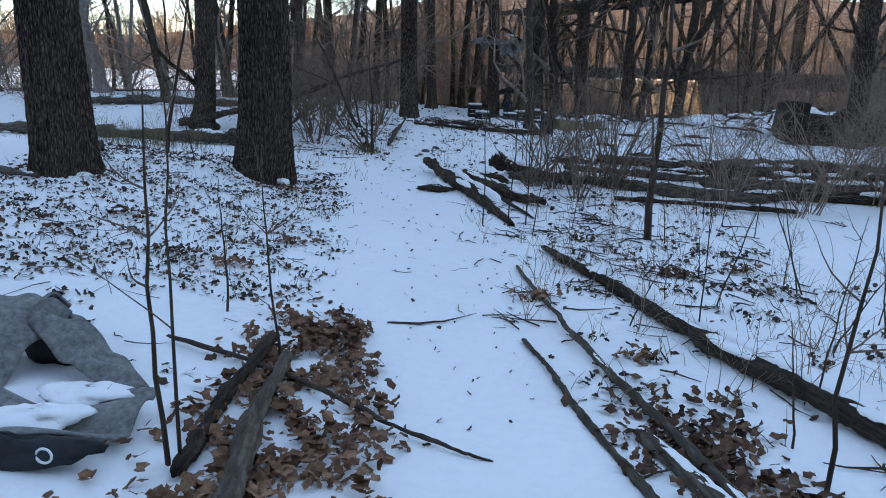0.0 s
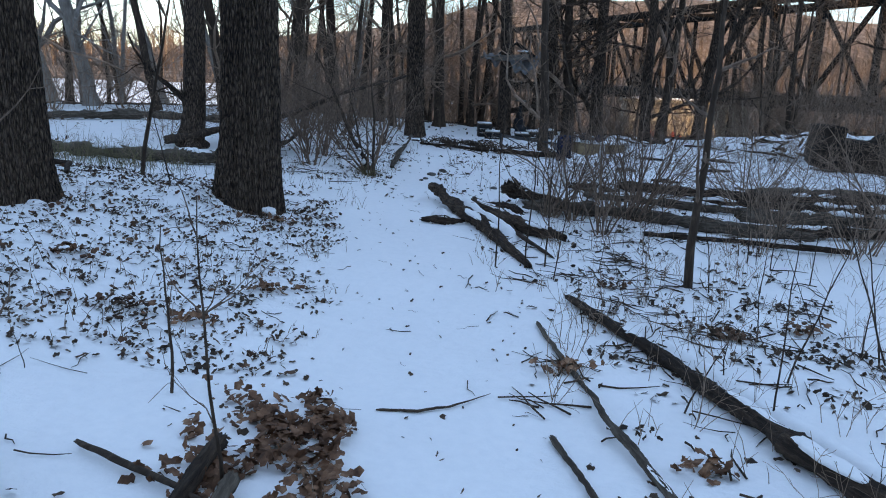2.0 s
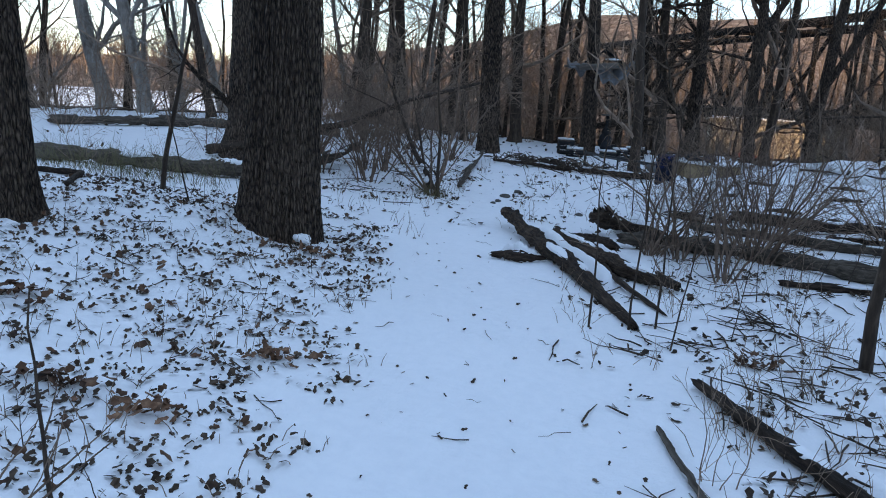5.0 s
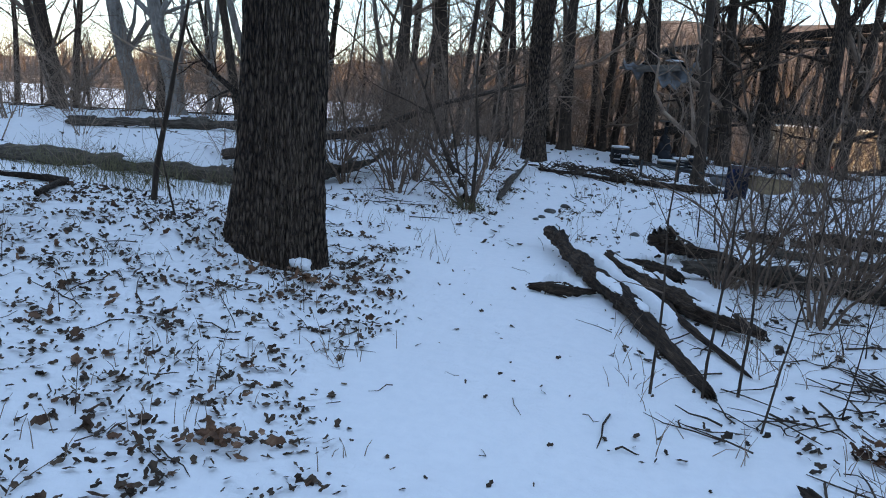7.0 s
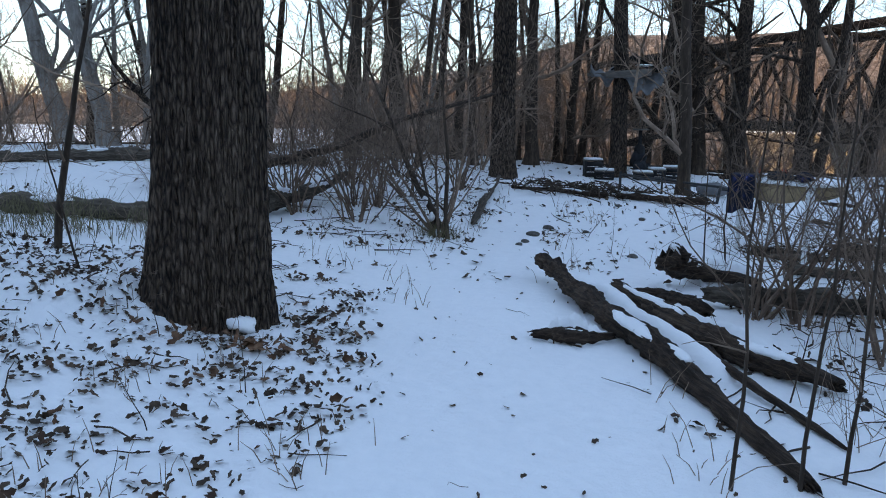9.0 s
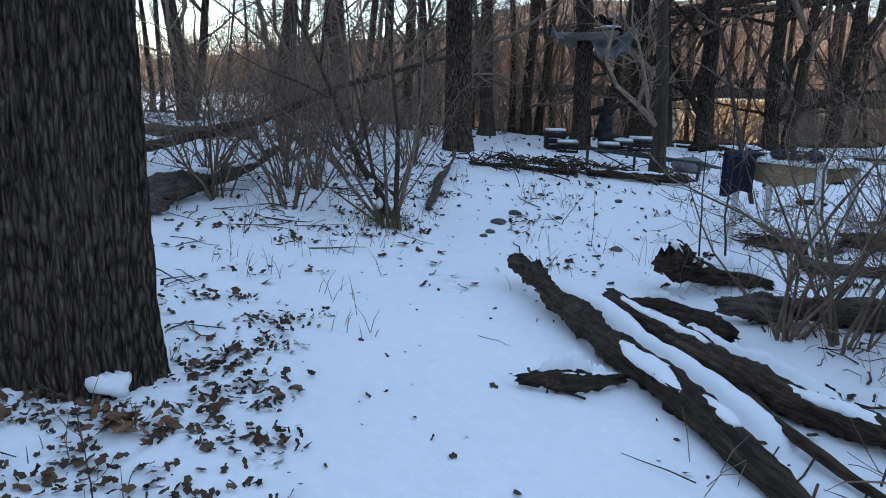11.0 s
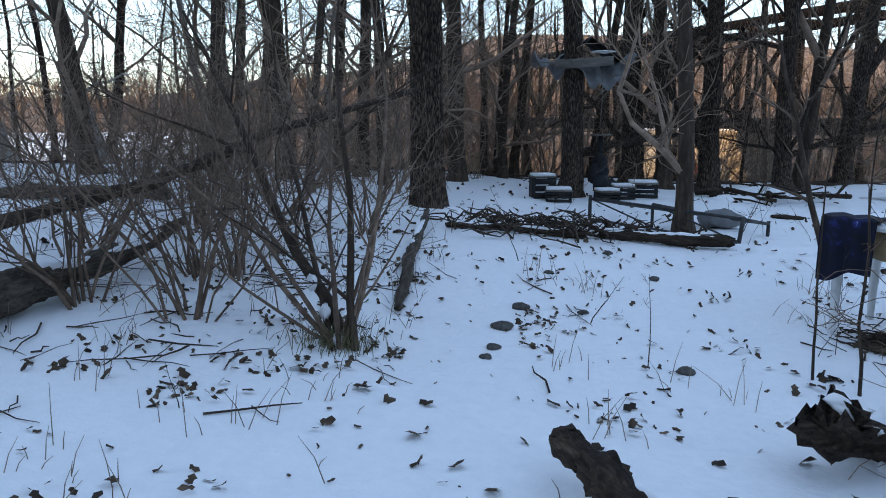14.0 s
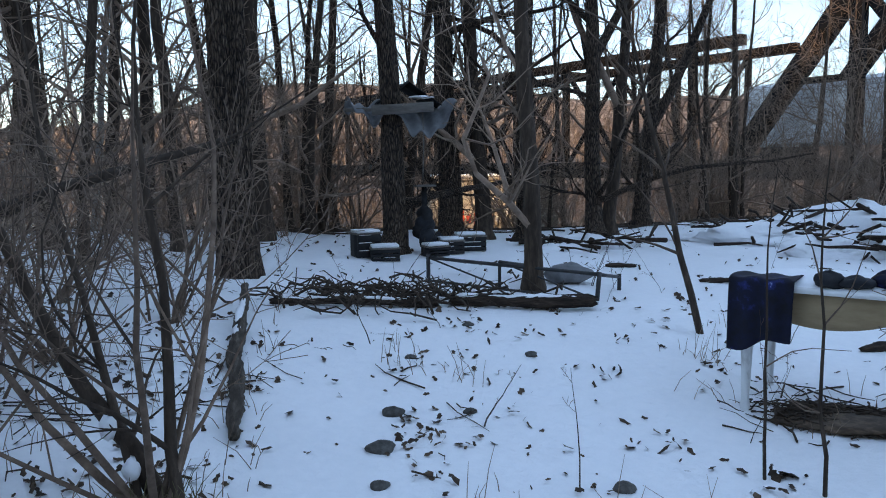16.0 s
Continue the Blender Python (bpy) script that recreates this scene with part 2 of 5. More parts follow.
class Shape:
    """Collects tubes and lumps into one mesh."""

    def __init__(self):
        self.v, self.f, self.n = [], [], 0

    def add(self, v, f):
        self.v.append(np.asarray(v, float))
        self.f.extend([tuple(i + self.n for i in q) for q in f])
        self.n += len(v)

    def tube(self, pts, rad, n=6, rough=0.0, flat=1.0, seed=0, cap=True):
        pts = np.asarray(pts, float)
        rad = np.broadcast_to(np.asarray(rad, float), (len(pts),))
        t = np.gradient(pts, axis=0)
        t /= np.linalg.norm(t, axis=1)[:, None] + 1e-9
        ref = np.array((0.0, 0, 1)) if abs(t[:, 2]).mean() < 0.8 else np.array((1.0, 0, 0))
        a = np.cross(t, ref)
        a /= np.linalg.norm(a, axis=1)[:, None] + 1e-9
        b = np.cross(a, t)
        ang = np.arange(n) * 2 * math.pi / n
        rr = rad[:, None] * np.ones((1, n))
        if rough:
            g = np.random.RandomState(seed)
            ridge = g.rand(n)[None, :] * 0.6 + 0.4 * g.rand(len(pts), n)
            rr = rr * (1 + rough * (ridge - 0.5) * 2)
        v = pts[:, None, :] + rr[..., None] * (np.cos(ang)[None, :, None] * a[:, None, :] + flat * np.sin(ang)[None, :, None] * b[:, None, :])
        m = len(pts)
        f = [(i * n + j, i * n + (j + 1) % n, (i + 1) * n + (j + 1) % n, (i + 1) * n + j) for i in range(m - 1) for j in range(n)]
        if cap:
            f += [tuple(range(n - 1, -1, -1)), tuple(range((m - 1) * n, m * n))]
        self.add(v.reshape(-1, 3), f)

    def box(self, c, s, rot=0.0, tilt=(0, 0)):
        x, y, z = (np.array(s) / 2)
        w = min(s) * 0.12
        v = []
        for dz in (-z, -z + w, z - w, z):
            k = w if abs(dz) == z else 0
            v += [(-x + k, -y + k, dz), (x - k, -y + k, dz), (x - k, y - k, dz), (-x + k, y - k, dz)]
        mt = np.array((Matrix.Rotation(rot, 3, "Z") @ Matrix.Rotation(tilt[0], 3, "X") @ Matrix.Rotation(tilt[1], 3, "Y")))
        v = np.array(v) @ mt.T + np.array(c)
        f = [(3, 2, 1, 0), (12, 13, 14, 15)] + [(i * 4 + j, i * 4 + (j + 1) % 4, i * 4 + 4 + (j + 1) % 4, i * 4 + 4 + j) for i in range(3) for j in range(4)]
        self.add(v, f)

    def beam(self, a, b, w, h):
        """A square bar from a to b."""
        a, b = np.array(a, float), np.array(b, float)
        t = (b - a) / np.linalg.norm(b - a)
        ref = np.array((0, 0, 1.0)) if abs(t[2]) < 0.9 else np.array((1.0, 0, 0))
        s = np.cross(t, ref)
        s /= np.linalg.norm(s)
        u = np.cross(s, t)
        v = [p + i * s * w / 2 + j * u * h / 2 for p in (a, b) for i, j in ((-1, -1), (1, -1), (1, 1), (-1, 1))]
        self.add(v, [(3, 2, 1, 0), (4, 5, 6, 7)] + [(j, (j + 1) % 4, 4 + (j + 1) % 4, 4 + j) for j in range(4)])

    def lump(self, c, s, seed=0, rough=0.25, nu=14, nv=9):
        """A rounded stone or heap."""
        g = np.random.RandomState(seed)
        ph = g.rand(6) * 6
        v, f = [], []
        for i in range(nv + 1):
            th = math.pi * i / nv
            for j in range(nu):
                p = 2 * math.pi * j / nu
                r = 1 + rough * (math.sin(2 * p + ph[0]) * math.sin(th * 2 + ph[1]) * 0.6 + math.sin(3 * p + ph[2]) * math.sin(3 * th + ph[3]) * 0.4 + (g.rand() - 0.5) * 0.35)
                v.append((c[0] + s[0] * r * math.sin(th) * math.cos(p), c[1] + s[1] * r * math.sin(th) * math.sin(p), c[2] + s[2] * r * math.cos(th)))
        f = [(i * nu + j, (i + 1) * nu + j, (i + 1) * nu + (j + 1) % nu, i * nu + (j + 1) % nu) for i in range(nv) for j in range(nu)]
        self.add(v, f)

    def sheet(self, fn, nu, nv, thick=0.006):
        """A cloth or panel with two faces and an edge; fn(u, v) gives a place."""
        top = np.array([[fn(i / nu, j / nv) for j in range(nv + 1)] for i in range(nu + 1)], float)
        du, dv = np.gradient(top, axis=0), np.gradient(top, axis=1)
        nrm = np.cross(du, dv)
        nrm /= np.linalg.norm(nrm, axis=2)[..., None] + 1e-9
        low = top - nrm * thick
        w = nv + 1
        k = (nu + 1) * w
        f = []
        for i in range(nu):
            for j in range(nv):
                a, b, c, d = i * w + j, (i + 1) * w + j, (i + 1) * w + j + 1, i * w + j + 1
                f += [(a, b, c, d), (k + d, k + c, k + b, k + a)]
        for i in range(nu):
            for j in (0, nv):
                a, b = i * w + j, (i + 1) * w + j
                f.append((a, k + a, k + b, b) if j == 0 else (b, k + b, k + a, a))
        for j in range(nv):
            for i in (0, nu):
                a, b = i * w + j, i * w + j + 1
                f.append((b, k + b, k + a, a) if i == 0 else (a, k + a, k + b, b))
        self.add(np.concatenate([top.reshape(-1, 3), low.reshape(-1, 3)]), f)

    def mesh(self, name, mat, flat=False):
        me = bpy.data.meshes.new(name)
        me.from_pydata(np.concatenate(self.v).tolist(), [], self.f)
        me.materials.append(mat)
        me.polygons.foreach_set("use_smooth", [not flat] * len(me.polygons))
        me.update()
        return me


def thing(name, loc, label, category, group="", kind="", rot=0.0):
    ob = new(name)
    ob.empty_display_size = 0.1
    ob.matrix_basis = pose(*loc, 0, 0, rot)
    return tagged(ob, label, category, group, kind)


def part(name, shape, mat, parent, label="", flat=False):
    ob = new(name, shape.mesh(name, mat, flat))
    ob.parent = parent
    if label:
        tagged(ob, label)
    return ob


def single(name, shape, mat, loc, label, category, group="", kind="", flat=False, rot=0.0):
    ob = new(name, shape.mesh(name, mat, flat))
    ob.matrix_basis = pose(*loc, 0, 0, rot)
    return tagged(ob, label, category, group, kind)


def unit(v):
    v = np.asarray(v, float)
    return v / (np.linalg.norm(v) + 1e-9)


def grow(s, g, p, d, length, r, depth, sides=5, wander=0.25, up=0.15, kids=(4, 7), spread=0.8, least=0.003):
    """A branch that bends, thins and forks."""
    n = max(3, int(4 + depth))
    pts, rad = [np.array(p, float)], [r]
    d = unit(d)
    for i in range(n):
        d = unit(d + g.normal(0, wander, 3) * 0.6 + np.array((0, 0, up * 0.4)))
        pts.append(pts[-1] + d * length / n)
        rad.append(max(least, r * (1 - 0.8 * (i + 1) / n)))
    s.tube(pts, rad, max(3, sides), cap=False)
    if depth > 0:
        for _ in range(g.randint(*kids)):
            k = g.randint(1, n)
            base = pts[k]
            side = unit(np.cross(unit(pts[k + 1] - pts[k]), g.normal(0, 1, 3)))
            nd = unit(unit(pts[k + 1] - pts[k]) * (1 - spread * 0.5) + side * spread)
            grow(s, g, base, nd, length * g.uniform(0.3, 0.6) * (1.15 - 0.5 * k / n), max(least, rad[k] * g.uniform(0.4, 0.65)), depth - 1, sides - 1, wander, up, kids, spread, least)

# ---- large structure: ground, water ----
def axis(lo, hi, step, far_lo, far_hi, ratio=1.16):
    mid = list(np.arange(lo, hi + step / 2, step))
    a, s = [], step
    while (a[-1] if a else mid[-1]) < far_hi:
        s *= ratio
        a.append((a[-1] if a else mid[-1]) + min(s, 25))
    b, s = [], step
    while (b[-1] if b else mid[0]) > far_lo:
        s *= ratio
        b.append((b[-1] if b else mid[0]) - min(s, 25))
    return np.array(b[::-1] + mid + a)


def build_ground():
    xs, ys = axis(-7, 6, 0.085, -900, 900), axis(0.5, 24, 0.085, -400, 1200)
    gx, gy = np.meshgrid(xs, ys, indexing="ij")
    z = ground_z(gx, gy)
    v = np.stack([gx, gy, z], -1).reshape(-1, 3)
    w = len(ys)
    i, j = np.meshgrid(np.arange(len(xs) - 1), np.arange(w - 1), indexing="ij")
    a = (i * w + j).ravel()
    f = np.stack([a, a + w, a + w + 1, a + 1], 1)
    me = bpy.data.meshes.new("ground")
    me.from_pydata(v.tolist(), [], f.tolist())
    for m in (SNOW, BANK, HILL):
        me.materials.append(m)
    cx, cy = v[f].mean(1)[:, 0], v[f].mean(1)[:, 1]
    wob = 1.2 * np.sin(cx * 1.3) + 0.8 * np.sin(cx * 3.7 + 1)
    idx = np.where((cy > edge_y(cx) + 0.8 + wob * 0.4) | (cy < -12 + wob) | (cx < -14 + np.sin(cy) * 1.0) | (cx > 17 + np.sin(cy)), 1, 0)
    idx = np.where(cy > 100, 2, idx)
    me.polygons.foreach_set("material_index", idx.astype(int).tolist())
    me.polygons.foreach_set("use_smooth", [True] * len(me.polygons))
    tagged(new("ground", me), "snow-covered woodland floor falling to a river bank", "ground", kind="structure")


build_ground()
s = Shape()
s.add([(-900, 15, WATER_Z), (900, 15, WATER_Z), (900, 300, WATER_Z), (-900, 300, WATER_Z)], [(0, 1, 2, 3)])
single("water", s, WATER, (0, 0, 0), "still river water beyond the bank", "river", kind="structure")

s = Shape()
g = np.random.RandomState(2)
rim = [(-12 + g.normal(0, 1.5) - 0.25 * (y - 40), y, WATER_Z + 0.03) for y in np.linspace(34, 262, 30)]
s.add([(-900, 34, WATER_Z + 0.03), (-900, 262, WATER_Z + 0.03)] + rim, [tuple([1, 0] + list(range(2, 32)))])
single("river_ice", s, SNOW, (0, 0, 0), "snow-covered ice along the river", "ice", kind="structure")


# ---- trees ----
def big_trunk(name, x, y, diam, height, lean, label, seed, flare=1.5, toward=None):
    """An old tree with deep furrowed bark, root flare and snow at its foot."""
    g = np.random.RandomState(seed)
    base = thing(name, (x, y, gz(x, y)), label, "tree", "old trees beside the path")
    n, m = 168, 190
    zz = np.concatenate([np.linspace(-0.12, 4.2, 150), np.linspace(4.3, height, m - 150)])
    ang = np.arange(n) * 2 * math.pi / n
    A, Z = np.meshgrid(ang, zz)
    r = diam / 2 * (1 - 0.35 * np.clip(Z, 0, None) / height)
    r = r * (1 + (flare - 1) * np.exp(-np.clip(Z + 0.12, 0, None) / 0.28) * (0.75 + 0.25 * np.sin(A * 5 + seed) + 0.12 * np.sin(A * 3 + 1)))
    if toward is not None:
        # one root spreads well up the trunk
        side = np.clip(np.cos(A - toward), 0, 1) ** 1.5
        r = r * (1 + 0.42 * side * np.exp(-np.clip(Z, 0, None) / 0.55))
    # long plates of bark, split by furrows that wander and join
    u = A * diam * 0.5 * 20
    warp = 0.9 * np.sin(Z * 2.3 + 2 * np.sin(A * 2)) + 0.5 * np.sin(Z * 6.1 + A * 5) + 0.3 * np.sin(Z * 13 + A * 9)
    nfur = max(18, int(diam * 62))
    ph = A * nfur + 1.5 * warp
    rid = np.abs(np.sin(ph / 2)) ** 0.6
    ph2 = A * round(nfur * 0.6) - 1.7 * np.sin(Z * 3.1 + A * 4) + Z * 1.2
    rid2 = np.abs(np.sin(ph2 / 2)) ** 0.5
    brk = 0.5 + 0.5 * np.sin(Z * 21 + 4 * np.sin(np.floor(ph / (2 * math.pi)) * 2.4))
    depth = 0.036 * np.clip(diam / 0.6, 0.5, 1.2)
    r = r + depth * (rid * rid2 - 0.55) - 0.006 * (brk ** 6) + g.normal(0, 0.0012, r.shape)
    bend = 0.05 * np.sin(Z * 0.5 + seed)
    X = r * np.cos(A) + lean[0] * Z + bend
    Y = r * np.sin(A) + lean[1] * Z
    s = Shape()
    f = [(i * n + j, i * n + (j + 1) % n, (i + 1) * n + (j + 1) % n, (i + 1) * n + j) for i in range(m - 1) for j in range(n)]
    s.add(np.stack([X, Y, Z], -1).reshape(-1, 3), f)
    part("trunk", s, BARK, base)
    c = Shape()
    for k in range(9):
        h = height * g.uniform(0.55, 1.0)
        a = g.rand() * 6.28
        grow(c, g, (lean[0] * h, lean[1] * h, h), (math.cos(a), math.sin(a), 0.8), g.uniform(2, 4), diam * 0.12, 2, 6)
    part("crown", c, BARK_THIN, base)
    for k, a in enumerate((3.5, 5.6)):
        snow = Shape()
        rr = diam * 0.5 * flare * 0.95
        snow.lump((rr * math.cos(a), rr * math.sin(a), -0.02), (0.10, 0.08, 0.045), seed + k, 0.5, 12, 8)
        part("snow_clump", snow, SNOW, base)
    return base


def bare_tree(x, y, diam, height, lean=(0, 0), seed=1, label="", mat=None, fork=None, branches=16, low=0.2, group="bare riverside trees"):
    """A leafless tree: a tapering, slightly crooked trunk, and a crown of limbs that fork."""
    g = np.random.RandomState(seed)
    base = thing("tree", (x, y, gz(x, y)), label or "bare dark-barked tree standing on the snowy bank", "tree", group)
    s, c = Shape(), Shape()
    n = 22
    h = np.concatenate([[-0.1, 0.0, 0.12, 0.3], np.linspace(0.6, height, n - 4)])
    wob = np.cumsum(g.normal(0, 0.018, (n, 2)), axis=0) * (height / 10)
    pts = np.stack([lean[0] * h + wob[:, 0] - wob[2, 0], lean[1] * h + wob[:, 1] - wob[2, 1], h], 1)
    rad = diam / 2 * np.clip(1 - 0.85 * h / height, 0.08, 1.05) * (1 + 0.5 * np.exp(-np.clip(h, 0, None) / 0.15))
    s.tube(pts, rad, 14 if diam > 0.2 else 8, 0.09, 1, seed)
    part("trunk", s, mat or BARK_THIN, base)
    for k in range(branches):
        i = g.randint(int(n * low), n - 1)
        a = g.rand() * 6.28
        grow(c, g, pts[i], (math.cos(a), math.sin(a), g.uniform(0.2, 1.3)), height * g.uniform(0.14, 0.34), rad[i] * g.uniform(0.25, 0.5), 2, 4, 0.34, 0.2, (4, 8), 0.85, 0.0035)
    if fork:
        grow(c, g, pts[fork[0]], (fork[1], fork[2], 1.0), height * 0.6, rad[fork[0]] * 0.75, 3, 8, 0.15, 0.2, (3, 5))
    part("crown", c, mat or TWIG, base)
    return base


big_trunk("oak_tree", -4.48, 8.45, 0.66, 11, (-0.01, 0), "thick old oak with dark furrowed bark in snow", 3, 1.4)
big_trunk("oak_tree", -2.54, 9.77, 0.65, 11, (0.0, 0), "thick dark-barked oak beside the snowy path", 7, 1.2, 3.5)
OAKISH = "mature tree with dark ridged bark at the clearing"
big_trunk("tree", -1.14, 18.3, 0.40, 11, (-0.03, 0), OAKISH, 11, 1.55)
# x, y, diameter, height, lean, fork
MAIN = [
    (-4.88, 14.3, 0.40, 11, (0.03, 0.0), None), (-0.78, 22.0, 0.30, 11, (0.0, 0.0), (12, 0.3, 0)),
    (0.90, 20.35, 0.33, 12, (-0.015, 0), None), (2.25, 22.1, 0.38, 12, (-0.045, 0), None),
    (2.72, 21.9, 0.28, 11, (-0.05, 0.03), (9, -0.5, 0)), (1.60, 17.15, 0.20, 9, (-0.025, 0), (11, 0.5, 0.1)),
    (3.5, 21.9, 0.36, 12, (-0.02, 0), None), (4.9, 22.2, 0.31, 11, (0.0, 0), (8, 0.7, 0)), (5.4, 22.6, 0.24, 10, (0.05, 0), (7, -0.5, 0)),
    (-5.9, 19.4, 0.26, 11, (-0.14, 0), None), (-7.2, 18.6, 0.2, 11, (-0.17, 0), None), (-3.4, 20.5, 0.28, 11, (-0.03, 0), None),
    (-2.4, 21.6, 0.22, 10, (0.03, 0), None), (0.1, 23.4, 0.16, 10, (0.05, 0), None), (0.4, 24.5, 0.2, 11, (0.1, 0), None), (-0.2, 24.5, 0.16, 10, (-0.06, 0), None), (1.9, 24.0, 0.2, 10, (0.12, 0), None), (8.6, 16.6, 0.42, 11, (0.02, 0), None), (10.5, 17.5, 0.35, 11, (0.16, 0), None), (6.9, 24, 0.34, 12, (0.1, 0), (6, 0.6, 0)),
    (-3.0, 22.5, 0.2, 11, (0.06, 0), None), (-1.9, 20.4, 0.17, 10, (-0.03, 0), (9, 0.4, 0)), (-4.2, 19.7, 0.24, 11, (0.05, 0), (10, -0.4, 0)), (-2.8, 19.0, 0.13, 9, (0.1, 0), None), (-3.7, 21.8, 0.16, 10, (-0.08, 0), None), (-1.5, 23.2, 0.18, 11, (0.04, 0), None), (-4.9, 21.2, 0.18, 10, (0.12, 0), None)]
for i, (x, y, dm, h, ln, fk) in enumerate(MAIN):
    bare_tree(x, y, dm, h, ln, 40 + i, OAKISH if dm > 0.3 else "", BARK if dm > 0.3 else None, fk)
# pale, leaning trees near the water
for i, (x, y, dm, ln) in enumerate([(-9.2, 19.5, 0.32, -0.22), (-10.8, 20.5, 0.38, -0.25), (-12.5, 20, 0.3, -0.18), (-8.2, 21.5, 0.22, -0.3), (-14, 22, 0.3, -0.15), (-7.0, 22.5, 0.2, 0.12), (-6.4, 21.0, 0.14, -0.2), (-9.8, 22.8, 0.16, -0.12), (-11.6, 18.9, 0.18, -0.3), (-4.6, 22.0, 0.14, -0.08), (-8.9, 20.4, 0.12, 0.1), (-13.2, 21.5, 0.2, 0.05), (-5.4, 23.5, 0.16, -0.16), (-3.3, 23.0, 0.12, 0.1), (-10.2, 24, 0.2, -0.2), (-12, 24.5, 0.24, 0.0)]):
    bare_tree(x, y, dm, 12 if dm > 0.25 else 9, (ln, 0), 90 + i, "pale-barked bare tree leaning over the river bank", BARK_PALE if i % 3 != 2 else None, None, 15, 0.22, "pale leaning trees")
# thinner trees along the bank
g = np.random.RandomState(5)
for i in range(54):
    x = g.uniform(-15, 16)
    y = float(edge_y(x)) + g.uniform(-0.6, 5.5)
    bare_tree(x, y, g.uniform(0.07, 0.2), g.uniform(7, 11), (g.normal(0, 0.07), g.normal(0, 0.03)), 200 + i, "slender bare tree growing on the river bank", None, None, 13, 0.12, "slender bank trees")


# ---- logs ----
def log(name, pts, rad, label, seed, mat=None, snow=0.5, group="", lift=None, cat="fallen log", flat=0.85, sides=16, rough=0.16):
    """A fallen trunk on the ground: eroded tube, broken ends, and snow lying along its top. pts: x, y and height of its middle over the ground."""
    g = np.random.RandomState(seed)
    rad = np.array(rad) * 0.78
    p = np.array([(x, y, gz(x, y) + h * 0.8) for x, y, h in pts])
    k = max(22, int(30 * np.linalg.norm(p[-1] - p[0])))
    u = np.linspace(0, len(p) - 1, k)
    q = np.stack([np.interp(u, range(len(p)), p[:, c]) for c in range(3)], 1)
    r = np.interp(u, range(len(p)), np.broadcast_to(rad, (len(p),)))
    q[:, :2] += np.cumsum(g.normal(0, 0.0035, (k, 2)), 0)
    r = r * (1 + 0.3 * np.convolve(g.normal(0, 1, k), np.ones(7) / 7, "same"))
    r[0] *= 0.7
    r[-1] *= 0.6
    o = q[0].copy()
    yaw = math.atan2(q[-1, 1] - o[1], q[-1, 0] - o[0])
    base = thing(name, o, label, cat, group, rot=math.degrees(yaw))
    q = (q - o) @ np.array(Matrix.Rotation(yaw, 3, "Z"))
    o = np.zeros(3)
    s = Shape()
    sides = max(sides, 12) + 6
    s.tube(q - o, r, sides, 0, flat, seed)
    # eroded surface: long splits, notches torn out, splintered ends
    v = s.v[0].reshape(k, sides, 3)
    ax = (q - o)[:, None, :]
    ang = np.arange(sides)[None, :] * 2 * math.pi / sides
    ln = np.linspace(0, np.linalg.norm(q[-1] - q[0]), k)[:, None]
    f1 = np.abs(np.sin(ang * 3.5 + 1.2 * np.sin(ln * 2.1 + seed) + seed)) ** 0.7
    f2 = np.sin(ang * 2 + ln * 7 + seed) * np.sin(ln * 13 + ang * 3)
    bite = smooth(0.45, 0.8, np.sin(ln * 5.3 + seed * 1.7) * np.sin(ang + ln * 2.3 + seed))
    w = 1 + rough * (1.1 * (f1 - 0.6) + 0.7 * f2 - 1.5 * bite) + g.normal(0, rough * 0.28, (k, sides))
    v = ax + (v - ax) * w[..., None]
    t0, t1 = unit(q[0] - q[1]), unit(q[-1] - q[-2])
    for e, t in ((0, t0), (1, t0), (k - 1, t1), (k - 2, t1)):
        v[e] += t * (g.rand(sides)[:, None] - 0.3) * r.mean() * 1.3
    s.v[0] = v.reshape(-1, 3)
    part("bark", s, mat or ROT, base)
    if snow > 0:
        i = 1
        while i < k - 3:
            j = min(k - 1, i + int(g.randint(7, 24)))
            if g.rand() < snow and j - i > 2:
                c = Shape()
                seg = q[i:j] - o + np.array((0, g.normal(0, 0.22) * r.mean(), 0)) + np.array((0, 0, 1.0)) * (r[i:j, None] * flat * 0.74)
                taper = np.sin(np.linspace(0.15, math.pi - 0.15, j - i)) ** 0.5
                c.tube(seg, r[i:j] * g.uniform(0.55, 0.85) * taper, 10, 0.22, 0.5, seed + i)
                part("snow_cap", c, SNOW, base)
            i = j + int(g.randint(0, 3))
    return base


LG = "fallen logs along the path"
log("fallen_log", [(0.93, 7.5, 0.05), (1.26, 6.6, 0.06), (1.65, 5.55, 0.07), (1.9, 4.4, 0.09), (2.2, 3.2, 0.1), (2.7, 1.6, 0.1)], [0.045, 0.06, 0.07, 0.09, 0.1, 0.105], "long dark rotten log lying in snow beside the path", 21, snow=0.4, group=LG)
log("fallen_pole", [(0.5, 4.9, 0.03), (0.66, 3.8, 0.03), (0.82, 2.7, 0.03), (0.95, 1.7, 0.03)], [0.02, 0.024, 0.028, 0.03], "thin dark fallen pole half sunk in snow", 22, GREYLOG, 0.1, LG, sides=8)
log("fallen_pole", [(0.6, 6.86, 0.03), (0.78, 5.6, 0.03), (0.95, 4.43, 0.04), (1.15, 2.9, 0.05), (1.3, 1.7, 0.05)], [0.022, 0.024, 0.032, 0.04, 0.045], "thin mossy fallen pole bordering the path", 23, GREYLOG, 0.25, LG, sides=8)
log("fallen_pole", [(0.95, 3.3, 0.03), (1.12, 2.4, 0.04), (1.2, 1.7, 0.04)], [0.05, 0.06, 0.05], "short bark-covered pole under snow and leaves", 24, GREYLOG, 0.5, LG, sides=8)
